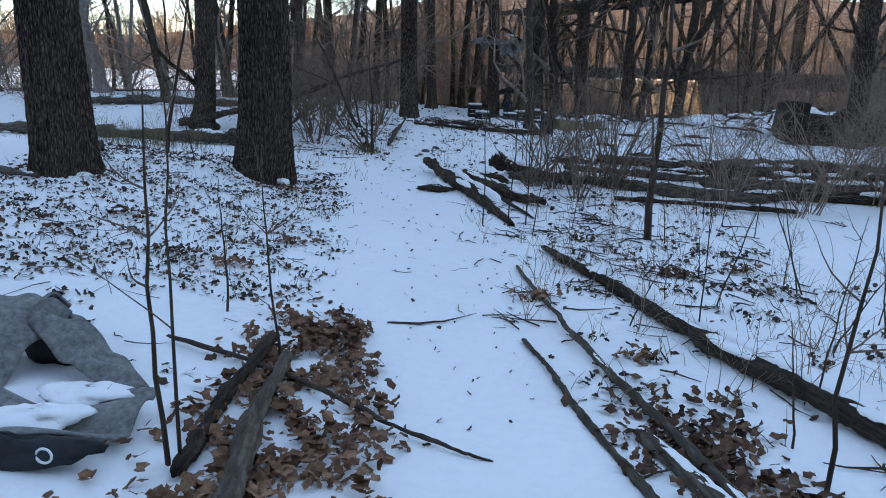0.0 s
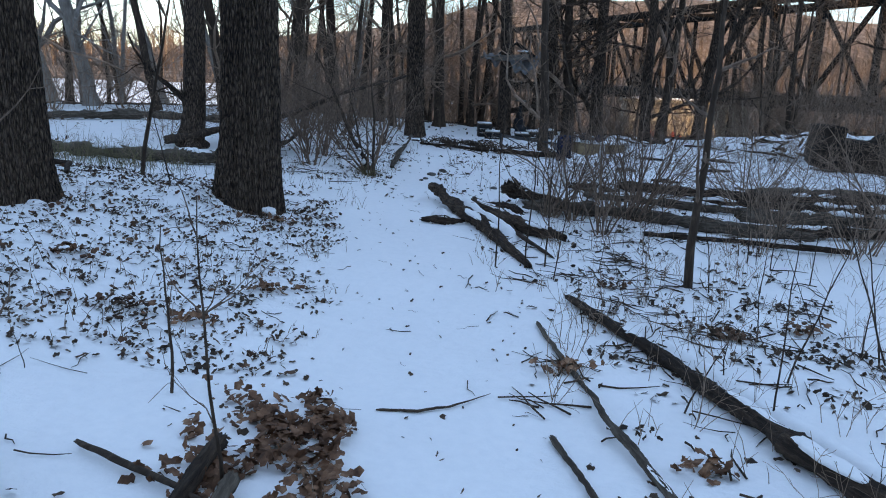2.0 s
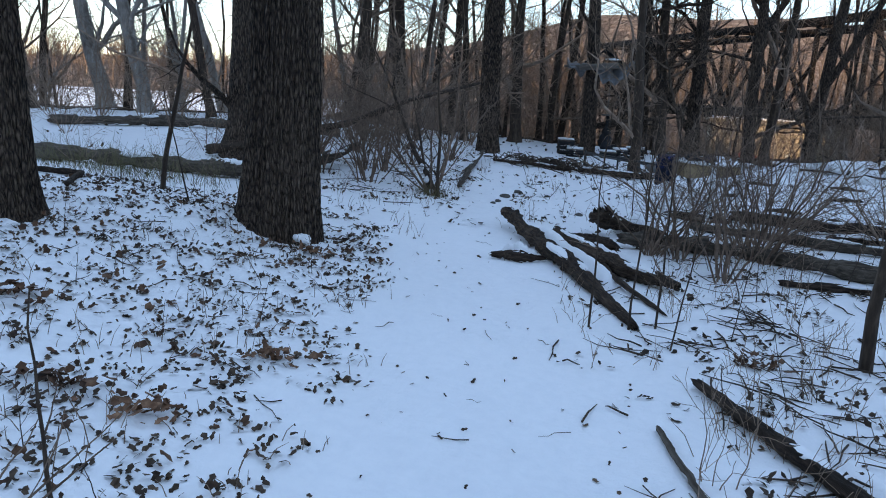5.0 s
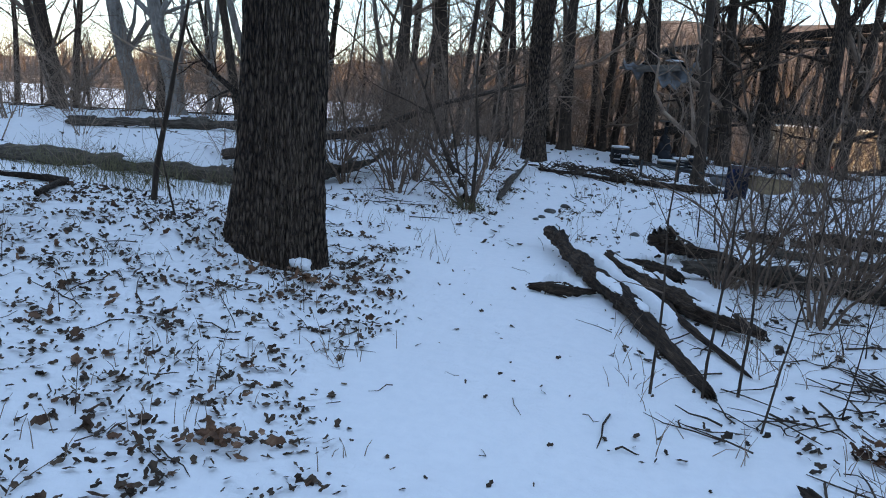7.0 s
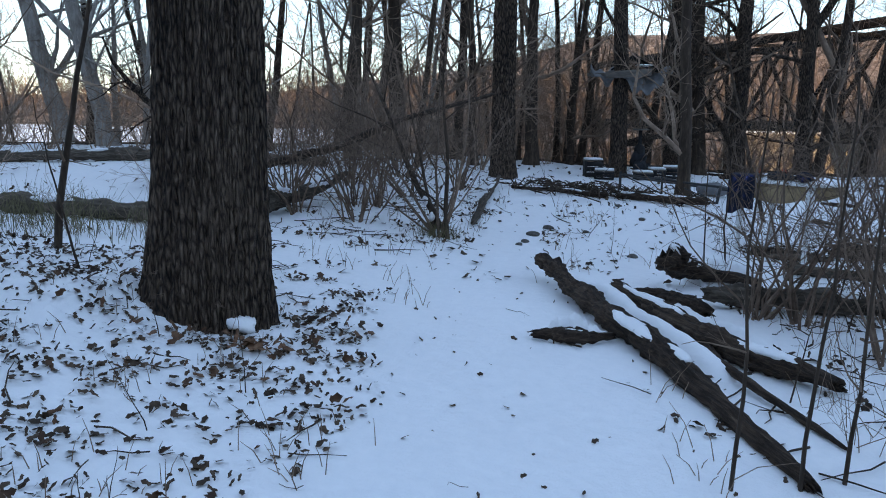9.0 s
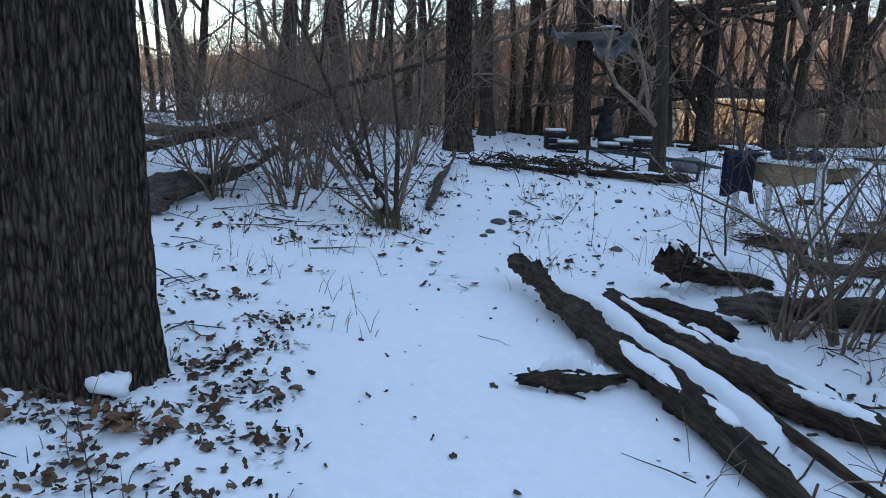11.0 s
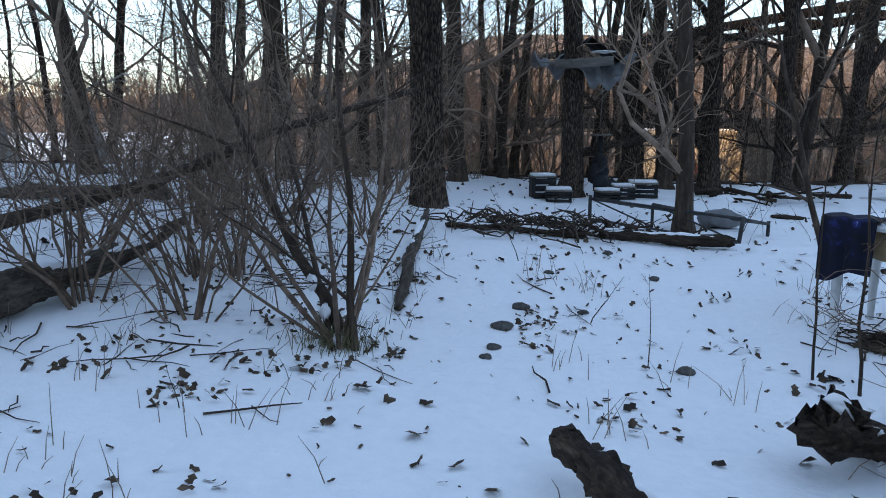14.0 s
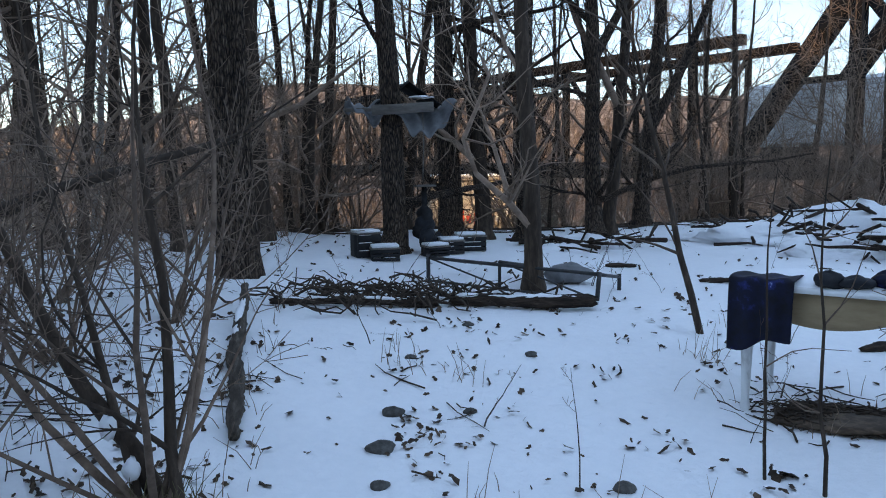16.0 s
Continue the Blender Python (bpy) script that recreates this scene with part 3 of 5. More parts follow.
log("fallen_log", [(-0.47, 11.95, 0.22), (-0.39, 11.65, 0.19), (-0.2, 11.1, 0.14), (0.02, 10.45, 0.11), (0.35, 9.6, 0.08), (0.66, 8.55, 0.03)], [0.085, 0.095, 0.10, 0.12, 0.095, 0.04], "dark rotten log with raised broken tip in snow", 25, snow=0.5, group=LG, rough=0.25)
log("fallen_log", [(0.12, 11.5, 0.12), (0.45, 10.6, 0.12), (0.75, 10.05, 0.1), (1.15, 9.6, 0.08)], [0.06, 0.11, 0.11, 0.06], "dark broken log slab lying beside another log", 26, snow=0.75, group=LG, rough=0.25)
log("log_chunk", [(-0.52, 10.08, 0.05), (-0.3, 10.08, 0.06), (-0.05, 10.2, 0.05)], [0.03, 0.075, 0.04], "short brown wood chunk capped with snow", 27, snow=1.0, group=LG, rough=0.25)
log("broken_branch", [(0.55, 10.3, 0.1), (0.6, 9.9, 0.07), (0.8, 9.3, 0.04), (0.95, 8.9, 0.02)], [0.03, 0.03, 0.035, 0.012], "dark broken branch leaning by the rotten log", 28, snow=0.0, group=LG, sides=7)
log("fallen_log", [(0.85, 11.45, 0.13), (1.25, 11.5, 0.12), (2.0, 11.4, 0.12), (3.1, 10.9, 0.12), (4.4, 10.6, 0.12)], [0.10, 0.13, 0.13, 0.12, 0.1], "long weathered log lying across the snow", 29, GREYLOG, 0.5, LG)
log("stump_snag", [(0.64, 12.05, 0.38), (0.72, 12.07, 0.26), (1.02, 12.15, 0.12), (1.42, 12.27, 0.05)], [0.15, 0.19, 0.11, 0.05], "jagged dark stump broken open, dusted with snow", 30, snow=0.8, group=LG, rough=0.35, cat="stump")
log("log_chunk", [(0.47, 11.22, 0.09), (0.58, 11.1, 0.1), (0.72, 10.95, 0.08)], [0.09, 0.13, 0.08], "rotten hollow log chunk lying in snow", 31, snow=0.25, group=LG, rough=0.3)
log("log_chunk", [(0.27, 11.59, 0.04), (0.46, 11.55, 0.06), (0.68, 11.46, 0.04)], [0.04, 0.06, 0.04], "small split log beside the snag", 32, snow=0.7, group=LG, rough=0.25)


def snow_bank(line, width, height, label, seed):
    """A soft ridge of snow laid along a line on the ground."""
    g = np.random.RandomState(seed)
    line = np.array(line, float)
    n, m = 46, 14
    u = np.linspace(0, len(line) - 1, n)
    cx, cy = (np.interp(u, range(len(line)), line[:, c]) for c in (0, 1))
    d = unit(line[-1] - line[0])
    fade = np.sin(np.linspace(0, math.pi, n)) ** 0.5
    wob = np.convolve(g.normal(0, 1, n + 8), np.ones(9) / 9, "valid")
    s, v = Shape(), []
    for i in range(n):
        for j in range(m + 1):
            a = (j / m - 0.5) * 2
            w = width * (0.5 + 0.5 * fade[i]) * (1 + 0.35 * wob[i])
            x, y = cx[i] - d[1] * a * w, cy[i] + d[0] * a * w
            h = height * fade[i] * (1 + 0.4 * wob[i]) * (0.5 + 0.5 * math.cos(math.pi * a)) + 0.004 * math.sin(i * 1.9 + j)
            v.append((x, y, gz(x, y) - 0.012 + h))
    f = [(i * (m + 1) + j, (i + 1) * (m + 1) + j, (i + 1) * (m + 1) + j + 1, i * (m + 1) + j + 1) for i in range(n - 1) for j in range(m)]
    s.add(v, f)
    single("snow_drift", s, SNOW, (0, 0, 0), label, "snow", "snow drifts against the logs")


snow_bank([(-0.28, 11.9), (0.0, 11.25), (0.28, 10.5), (0.65, 9.7)], 0.2, 0.17, "soft snow drift lying between two rotten logs", 1)
snow_bank([(0.3, 11.45), (0.68, 10.75), (1.05, 10.2)], 0.16, 0.13, "snow drift heaped behind the broken slab", 2)
snow_bank([(-0.46, 10.1), (-0.27, 10.11), (-0.04, 10.2)], 0.085, 0.2, "thick snow lying over a short wood chunk", 3)
snow_bank([(0.78, 12.26), (1.1, 12.3), (1.5, 12.4)], 0.2, 0.22, "snow heaped on the broken snag", 4)
snow_bank([(1.5, 6.75), (1.8, 5.7), (2.1, 4.5), (2.4, 3.2)], 0.16, 0.1, "snow banked along the long rotten log", 5)
snow_bank([(0.36, 11.66), (0.5, 11.64), (0.68, 11.56)], 0.07, 0.13, "snow on a small split log", 6)
RG = "stacked trunks in the clearing"
for i, (a, b, r) in enumerate([((2.6, 13.7), (7.2, 13.5), 0.13), ((4.0, 13.95), (9.5, 13.8), 0.14), ((3.6, 12.9), (9, 12.7), 0.13), ((4.0, 11.9), (9, 11.7), 0.15), ((3.9, 11.0), (8.5, 10.8), 0.12), ((1.9, 12.9), (5.4, 12.2), 0.10), ((2.2, 10.2), (4.6, 10.0), 0.06)]):
    m = ((a[0] + b[0]) / 2, (a[1] + b[1]) / 2 + 0.15)
    log("fallen_log", [(*a, r * 0.9), (*m, r * 0.9), (*b, r)], [r * 0.9, r, r * 0.8], "long fallen trunk with snow lying along it", 60 + i, GREYLOG if i % 2 else ROT, 0.6, RG)
LEFT = "fallen logs under the oaks"
log("fallen_log", [(-8.5, 12.6, 0.14), (-6.5, 12.4, 0.14), (-4.6, 12.5, 0.14), (-3.6, 12.9, 0.14)], [0.13, 0.15, 0.15, 0.13], "weathered fallen trunk lying behind the oak", 80, GREYLOG, 0.35, LEFT)
log("fallen_log", [(-3.85, 12.75, 0.16), (-3.65, 13.7, 0.18), (-3.3, 14.7, 0.22), (-3.1, 15.1, 0.36)], [0.2, 0.17, 0.11, 0.05], "mossy fallen log with a broken raised end", 81, GREYLOG, 0.3, LEFT)
log("fallen_log", [(-9, 15.8, 0.12), (-6.5, 16.4, 0.14), (-4, 17.2, 0.12)], [0.12, 0.13, 0.1], "long snow-topped trunk lying in brush", 82, GREYLOG, 0.95, LEFT)
log("leaning_branch", [(-5.2, 14.0, 0.12), (-4.2, 14.4, 0.45), (-3.2, 14.8, 0.85), (-2.3, 15.3, 1.35), (-1.3, 15.9, 1.75)], [0.1, 0.09, 0.075, 0.055, 0.03], "long dead branch leaning up out of a bush", 83, BARK_THIN, 0.0, LEFT, cat="branch", sides=9)
log("fallen_branch", [(-5.9, 10.3, 0.05), (-5.1, 10.7, 0.05), (-4.6, 9.7, 0.05)], [0.04, 0.05, 0.04], "dark crooked branch lying near the oak", 84, snow=0.2, group=LEFT, sides=8)
log("fallen_branch", [(-5.4, 8.3, 0.05), (-4.9, 8.0, 0.06), (-4.5, 7.9, 0.05)], [0.05, 0.05, 0.045], "short grey branch lying at the oak's foot", 85, GREYLOG, 0.3, LEFT, sides=8)
log("tilted_log", [(-1.3, 14.1, 0.05), (-1.28, 14.9, 0.07), (-1.25, 15.8, 0.1), (-1.2, 16.8, 0.2)], [0.05, 0.055, 0.055, 0.04], "mossy bare log lying up against a tree", 86, GREYLOG, 0.35, LEFT, sides=9)
FG = "leaf-covered logs at the start"
log("rotten_log", [(-0.76, 2.2, 0.06), (-0.8, 2.7, 0.08), (-0.86, 3.3, 0.08), (-0.93, 3.95, 0.12)], [0.075, 0.075, 0.06, 0.055], "mottled rotten log bedded in brown leaves", 33, GREYLOG, 0.1, FG)
log("rotten_log", [(-1.05, 2.6, 0.05), (-1.07, 3.3, 0.05), (-1.08, 4.3, 0.1)], [0.05, 0.045, 0.035], "brown crumbling log strewn with dead leaves", 34, ROT, 0.15, FG, rough=0.3)
log("fallen_branch", [(-1.7, 4.2, 0.04), (-1.1, 3.85, 0.08), (-0.6, 3.5, 0.08), (-0.28, 3.22, 0.05), (0.0, 3.02, 0.03), (0.18, 2.96, 0.0)], [0.02, 0.022, 0.02, 0.016, 0.013, 0.008], "thin dark branch crossing leaves onto the path", 35, BARK_THIN, 0.0, FG, sides=7, rough=0.08)
log("stick", [(-0.46, 5.02, 0.01), (-0.2, 5.07, 0.02), (0.0, 5.2, 0.02), (0.22, 5.4, 0.02)], [0.012, 0.012, 0.009, 0.004], "thin forked stick lying on the snowy path", 36, BARK_THIN, 0, "", sides=6, rough=0.05, cat="stick")


# ---- shrubs and saplings ----
def shrub(seed, height, stems, label, spread=0.45, thick=0.012, depth=2, kids=(3, 6), mat=TWIG):
    g = np.random.RandomState(seed)
    base = thing("shrub", (0, 0, 0), label, "shrub", "leafless shrubs")
    for k in range(stems):
        s = Shape()
        a = g.rand() * 6.28
        o = np.array((math.cos(a), math.sin(a), 0)) * g.uniform(0, 0.14)
        d = (math.cos(a) * spread * g.uniform(0.2, 1.2), math.sin(a) * spread * g.uniform(0.2, 1.2), 1)
        grow(s, g, o - np.array((0, 0, 0.03)), d, height * g.uniform(0.6, 1.1), thick * g.uniform(0.5, 1.2), depth, 5, 0.28, 0.05, kids, 0.75, 0.0016)
        part("stem", s, mat, base)
    return base


def scatter(bases, places, lo=0.8, hi=1.25, seed=1):
    g = np.random.RandomState(seed)
    for i, (x, y) in enumerate(places):
        b = bases[i % len(bases)]
        k = g.uniform(lo, hi)
        m = pose(x, y, gz(x, y), g.normal(0, 5), g.normal(0, 5), g.uniform(0, 360)) @ Matrix.Scale(k, 4)
        if i < len(bases):
            b.matrix_basis = m
        else:
            copy_thing(b, m)


LB = "tangled leafless shrub of thin grey-brown stems"
brush = [shrub(300 + i, 2.0, 11, LB, 0.6, 0.009) for i in range(5)]
g = np.random.RandomState(8)
spots = []
while len(spots) < 60:
    x, y = g.uniform(-14, -3.2), g.uniform(14.2, 22.5)
    if y < edge_y(x) + 3 and not (x > -3.6 and y > 16.5):
        spots.append((x, y))
while len(spots) < 92:
    x = g.uniform(-14, 17)
    spots.append((x, float(edge_y(x)) + g.uniform(0.3, 5.5)))
low_spots, spots = [q for i, q in enumerate(spots[:60]) if q[0] > -7 or i % 2], spots[60:]
while len(spots) < 74:
    x = g.uniform(2, 18)
    spots.append((x, float(edge_y(x)) + g.uniform(0.3, 5.0)))
while len(spots) < 118:
    x, y = g.uniform(2.6, 13), g.uniform(9.5, 21)
    if y < 8.6 + (x + 1.25) * 1.0:
        spots.append((x, y))
spots += [(-2.6, 19.5), (-2.0, 20.6), (-3.1, 18.8), (-1.7, 19.6), (-3.6, 17.6), (-0.4, 22.8), (-1.6, 22.3), (-2.6, 22.2)]
scatter(brush, spots, 0.65, 1.35, 3)
low_brush = [shrub(340 + i, 1.5, 10, "low tangle of bare shrub stems above the river", 0.7, 0.007) for i in range(3)]
scatter(low_brush, low_spots, 0.75, 1.45, 6)
near = [shrub(320 + i, 1.9, 13, "bushy leafless shrub with reddish-brown twigs in snow", 0.6, 0.013, 3, (3, 4), BUSH) for i in range(3)]
scatter(near, [(-2.6, 13.7), (1.14, 11.15), (-2.6, 14.7), (1.45, 11.1), (2.2, 11.3), (2.6, 12.3), (-2.9, 14.6), (-2.3, 15.4), (-3.2, 15.9), (-1.75, 16.2), (-3.9, 15.2), (1.7, 10.2), (2.3, 11.2), (-2.7, 16.8), (-3.4, 13.9)], 0.8, 1.1, 4)

g = np.random.RandomState(14)
screen = []
while len(screen) < 14:
    x = g.uniform(6.5, 19)
    screen.append((x, float(edge_y(x)) + g.uniform(-0.6, 3.0)))
screen_base = [shrub(360 + i, 2.6, 11, "tall bare thicket on the bank before the bridge", 0.5, 0.011) for i in range(3)]
while len(screen) < 52:
    x = g.uniform(-4, 17)
    if 2.3 < x < 8.0 and g.rand() < 0.75:
        continue
    screen.append((x, float(edge_y(x)) + g.uniform(0.2, 5.0)))
scatter(screen_base, screen, 0.9, 1.5, 15)
sprigs = [shrub(380 + i, 0.85, 5, "low sprig of thin bare twigs in snow", 0.6, 0.0045, 2, (2, 4)) for i in range(3)]
scatter(sprigs, [(0.58, 5.4), (0.78, 6.4), (1.35, 5.2), (1.9, 6.2), (2.5, 5.0), (1.6, 7.5), (2.7, 8.3), (3.1, 6.8), (2.0, 9.2), (1.0, 9.0), (1.5, 3.9), (2.1, 4.2), (3.0, 9.6), (1.15, 7.0), (2.3, 7.5), (-4.6, 11.4), (-5.3, 11.2), (-4.2, 12.0), (-5.8, 11.8)], 0.7, 1.2, 16)


def main_bush():
    """The many-stemmed bush at the bend: thick arching stems, fine twigs, snow in its foot."""
    g = np.random.RandomState(77)
    x, y = -1.56, 13.4
    b = thing("shrub", (x, y, gz(x, y)), "large many-stemmed leafless bush with snow on its stems", "shrub", "leafless shrubs")
    for dx, dy, dz, ln, r in [(-0.42, 0.25, 1, 2.4, 0.042), (-0.2, 0.1, 1, 2.3, 0.028), (0.06, 0.12, 1, 2.2, 0.02), (0.0, -0.1, 1, 1.9, 0.018), (0.25, 0.1, 1, 1.8, 0.014), (-0.7, -0.1, 1, 2.0, 0.018), (-0.9, 0.3, 1, 2.2, 0.02), (0.45, 0.0, 1, 1.6, 0.011), (-0.35, 0.5, 1, 2.4, 0.022), (-1.1, 0.0, 0.8, 1.7, 0.013)]:
        s = Shape()
        grow(s, g, (g.normal(0, 0.05), g.normal(0, 0.05), -0.04), (dx, dy, dz), ln, r, 3, 8, 0.16, 0.1, (3, 5), 0.75, 0.0018)
        part("stem", s, BARK_THIN if r > 0.02 else BUSH, b)
    for k in range(3):
        c = Shape()
        c.lump((-0.05 - 0.08 * k, 0.03 * k, 0.05 + 0.17 * k), (0.035, 0.03, 0.05), k, 0.3, 8, 6)
        part("snow_clump", c, SNOW, b)


main_bush()


def sapling(x, y, h, r, lean, seed, label="thin bare sapling rising out of the snow", twigs=5, group="thin saplings"):
    g = np.random.RandomState(seed)
    b = thing("sapling", (x, y, gz(x, y)), label, "sapling", group)
    n = 9
    u = np.linspace(0, 1, n)
    w = np.cumsum(g.normal(0, 0.007 * h, (n, 2)), 0)
    pts = np.stack([lean[0] * h * u + w[:, 0] - w[0, 0], lean[1] * h * u + w[:, 1] - w[0, 1], h * u - 0.04 * (u == 0)], 1)
    s = Shape()
    s.tube(pts, r * (1 - 0.75 * u), 6)
    part("stem", s, BARK_THIN, b)
    t = Shape()
    for k in range(twigs):
        i = g.randint(2, n - 1)
        a = g.rand() * 6.28
        grow(t, g, pts[i], (math.cos(a), math.sin(a), g.uniform(0.2, 1.2)), h * g.uniform(0.15, 0.35), r * 0.45, 1, 4, 0.25, 0.1, (1, 4), 0.7, 0.0012)
    if twigs:
        part("crown", t, BUSH, b)
    return b


sapling(2.14, 8.1, 3.2, 0.045, (-0.04, 0), 1, "young dark-barked tree standing among fallen logs", 9)
sapling(-1.13, 2.7, 1.5, 0.012, (0.0, 0.05), 2, twigs=4)
sapling(-1.08, 2.7, 1.6, 0.009, (0.02, 0.02), 3, twigs=2)
sapling(-0.97, 3.95, 1.25, 0.009, (-0.03, 0.0), 14, twigs=6)
sapling(-1.6, 5.0, 0.95, 0.010, (-0.02, 0), 5, twigs=2)
sapling(1.62, 2.87, 1.7, 0.012, (0.02, 0.05), 6, "crooked grey sapling beside the path", 6)
sapling(2.34, 15.44, 2.6, 0.03, (-0.3, 0), 7, "forked grey sapling in the clearing", 8)
sapling(1.33, 13.04, 1.6, 0.011, (0.02, 0), 8, "thin branching sapling beside the old table", 7)
sapling(1.17, 13.25, 1.5, 0.009, (0.0, 0), 9, twigs=2)
sapling(-4.15, 10.6, 2.6, 0.03, (0.2, 0.02), 10, "crooked dark sapling near the oaks", 7)
sapling(-3.5, 9.9, 1.1, 0.009, (-0.2, 0), 11, twigs=3)
sapling(0.32, 8.42, 1.6, 0.010, (-0.01, 0), 12, twigs=2)
sapling(0.62, 8.5, 1.7, 0.010, (0.0, 0), 13, twigs=3)
sapling(0.83, 8.6, 1.7, 0.010, (0.02, 0), 15, twigs=3)
g = np.random.RandomState(31)
for i in range(74):
    x, y = g.uniform(0.75, 3.6), g.uniform(2.6, 11.5)
    if i % 4 == 0:
        x, y = g.uniform(-4.2, -1.6), g.uniform(3, 12.5)
        sapling(x, y, g.uniform(0.15, 0.5), 0.003, (g.normal(0, 0.3), 0), 400 + i, twigs=3)
        continue
    if x > 0.9 and y < 5:
        x += 0.5
    sapling(x, y, g.uniform(0.35, 1.5), g.uniform(0.003, 0.008), (g.normal(0, 0.22), g.normal(0, 0.1)), 400 + i, twigs=g.randint(2, 7))
for i in range(26):
    x, y = g.uniform(-0.6, 4.4), g.uniform(13, 18.5)
    sapling(x, y, g.uniform(0.2, 0.75), g.uniform(0.002, 0.005), (g.normal(0, 0.4), g.normal(0, 0.2)), 500 + i, "dry stalk poking through the snow", 2, "dry stalks")


# ---- leaf litter, stalks and sticks on the snow ----
def leaves(name, n, where, lo, hi, label, seed, lift=0.012, mat=None):
    """Curled dead leaves lying on the ground; where(g) gives x, y."""
    g = np.random.RandomState(seed)
    s = Shape()
    for _ in range(n):
        x, y = where(g)
        L = g.uniform(lo, hi)
        w = L * g.uniform(0.18, 0.42)
        c = g.uniform(-0.25, 0.6)
        v = np.array([(-L / 2, 0, 0), (-L / 5, w, c * w), (L / 6, w * 0.55, c * w), (L / 3, w * 0.9, c * w * 0.8), (L / 2, 0, 0.15 * L), (L / 3, -w * 0.8, c * w * 0.7), (L / 6, -w * 0.5, c * w), (-L / 5, -w, c * w * g.uniform(0.3, 1))])
        m = np.array(Euler((g.normal(0, 0.45), g.normal(0, 0.45), g.rand() * 6.28)).to_matrix())
        s.add(v @ m.T + np.array((x, y, gz(x, y) + lift * g.uniform(0.3, 1.8))), [(0, 1, 2, 7), (2, 6, 7), (2, 3, 4), (2, 4, 6), (4, 5, 6)])
    single(name, s, mat or (LEAF if "brown" in label else LEAF_DARK), (0, 0, 0), label, "leaves", kind="stuff", flat=True)


def cluster(cx, cy, sx, sy, n, seed):
    g0 = np.random.RandomState(seed)
    hubs = np.stack([g0.normal(cx, sx, n), g0.normal(cy, sy, n)], 1)

    def where(g):
        while True:
            h = hubs[g.randint(n)]
            x, y = h[0] + g.normal(0, 0.10), h[1] + g.normal(0, 0.09)
            mid = np.interp(y, [0, 5, 8, 12, 16], [-0.0, -0.1, -0.55, -1.0, -0.6])
            if abs(x - mid) > np.interp(y, [0, 5, 8, 12, 16], [0.42, 0.5, 0.55, 0.35, 0.3]):
                return x, y
    return where


FIELD = [(u, v) for u, v in np.random.RandomState(17).uniform((-5.2, 5.3), (-0.9, 11.0), (1500, 2)) if u < -1.05 - 0.12 * (v - 6) + 0.1 * math.sin(v * 3)]


def field(g):
    """Leaf drifts spread under the oaks up to the path's edge."""
    u, v = FIELD[g.randint(len(FIELD))]
    return u + g.normal(0, 0.07), v + g.normal(0, 0.05)


def heap(g):
    while True:
        y = g.uniform(1.9, 5.1)
        x = g.normal(-0.72, 0.26) - 0.06 * (y - 3)
        bare = math.sin(x * 9 + 1.3 * math.sin(y * 4)) * math.sin(y * 6.5 + x * 3) > 0.24 and g.rand() < 0.9
        if -1.45 < x < -0.22 - 0.24 * max(0, y - 3.2) + 0.06 * math.sin(y * 11) and not bare:
            return x, y


leaves("leaf_heap", 1900, heap, 0.035, 0.095, "heap of brown dead oak leaves beside the path", 1, 0.035)
leaves("leaf_litter", 6300, field, 0.02, 0.06, "dead leaves poking through thin snow under the oaks", 2)
leaves("leaf_litter", 600, field, 0.04, 0.085, "larger brown oak leaves under the oaks", 13, 0.02)
leaves("leaf_litter", 650, cluster(-3.6, 4.9, 0.9, 0.9, 50, 12), 0.03, 0.08, "scattered dead leaves on snow", 12)
leaves("leaf_litter", 620, cluster(1.25, 3.0, 0.16, 0.5, 60, 3), 0.05, 0.1, "brown dead leaves caught along fallen poles", 3, 0.02)
leaves("leaf_litter", 1700, cluster(2.2, 7.5, 1.0, 2.6, 150, 4), 0.03, 0.08, "dark dead leaves scattered between fallen logs", 4)
leaves("leaf_litter", 620, cluster(-1.5, 14.2, 1.0, 1.5, 130, 5), 0.03, 0.075, "dead leaves scattered on snow below the bush", 5)
leaves("leaf_litter", 230, cluster(1.2, 15.8, 1.5, 1.4, 60, 6), 0.03, 0.07, "dark leaf scraps on the clearing's snow", 6)
leaves("leaf_litter", 330, lambda g: (g.uniform(-1.6, 0.7), g.uniform(3, 17)), 0.015, 0.05, "small leaf scraps on the trodden path", 7, 0.006)
leaves("leaf_litter", 900, lambda g: (g.uniform(-9, 9), g.uniform(11, 23)), 0.04, 0.1, "dead leaves strewn over the far snow", 8)
for i, (x, y) in enumerate([(-2.05, 9.3), (-1.55, 7.0), (-1.9, 6.1), (-2.4, 6.2), (2.1, 6.8), (2.8, 7.05), (1.4, 8.0), (1.25, 4.6), (-3.2, 7.0), (0.7, 5.9)]):
    leaves("leaf_clump", 34, lambda g, x=x, y=y: (x + g.normal(0, 0.09), y + g.normal(0, 0.06)), 0.05, 0.1, "small clump of curled brown leaves in snow", 40 + i, 0.04)


def stalks(name, n, where, lo, hi, label, seed, mat=None):
    g = np.random.RandomState(seed)
    s = Shape()
    for _ in range(n):
        x, y = where(g)
        z, h = gz(x, y), g.uniform(lo, hi)
        d = unit((g.normal(0, 0.5), g.normal(0, 0.5), 1)) * h
        s.tube([(x, y, z - 0.01), (x + d[0] * 0.4, y + d[1] * 0.4, z + d[2] * 0.55), (x + d[0], y + d[1], z + d[2])], [0.0028, 0.0022, 0.001], 3, cap=False)
    single(name, s, mat or TWIG, (0, 0, 0), label, "stalks", kind="stuff")


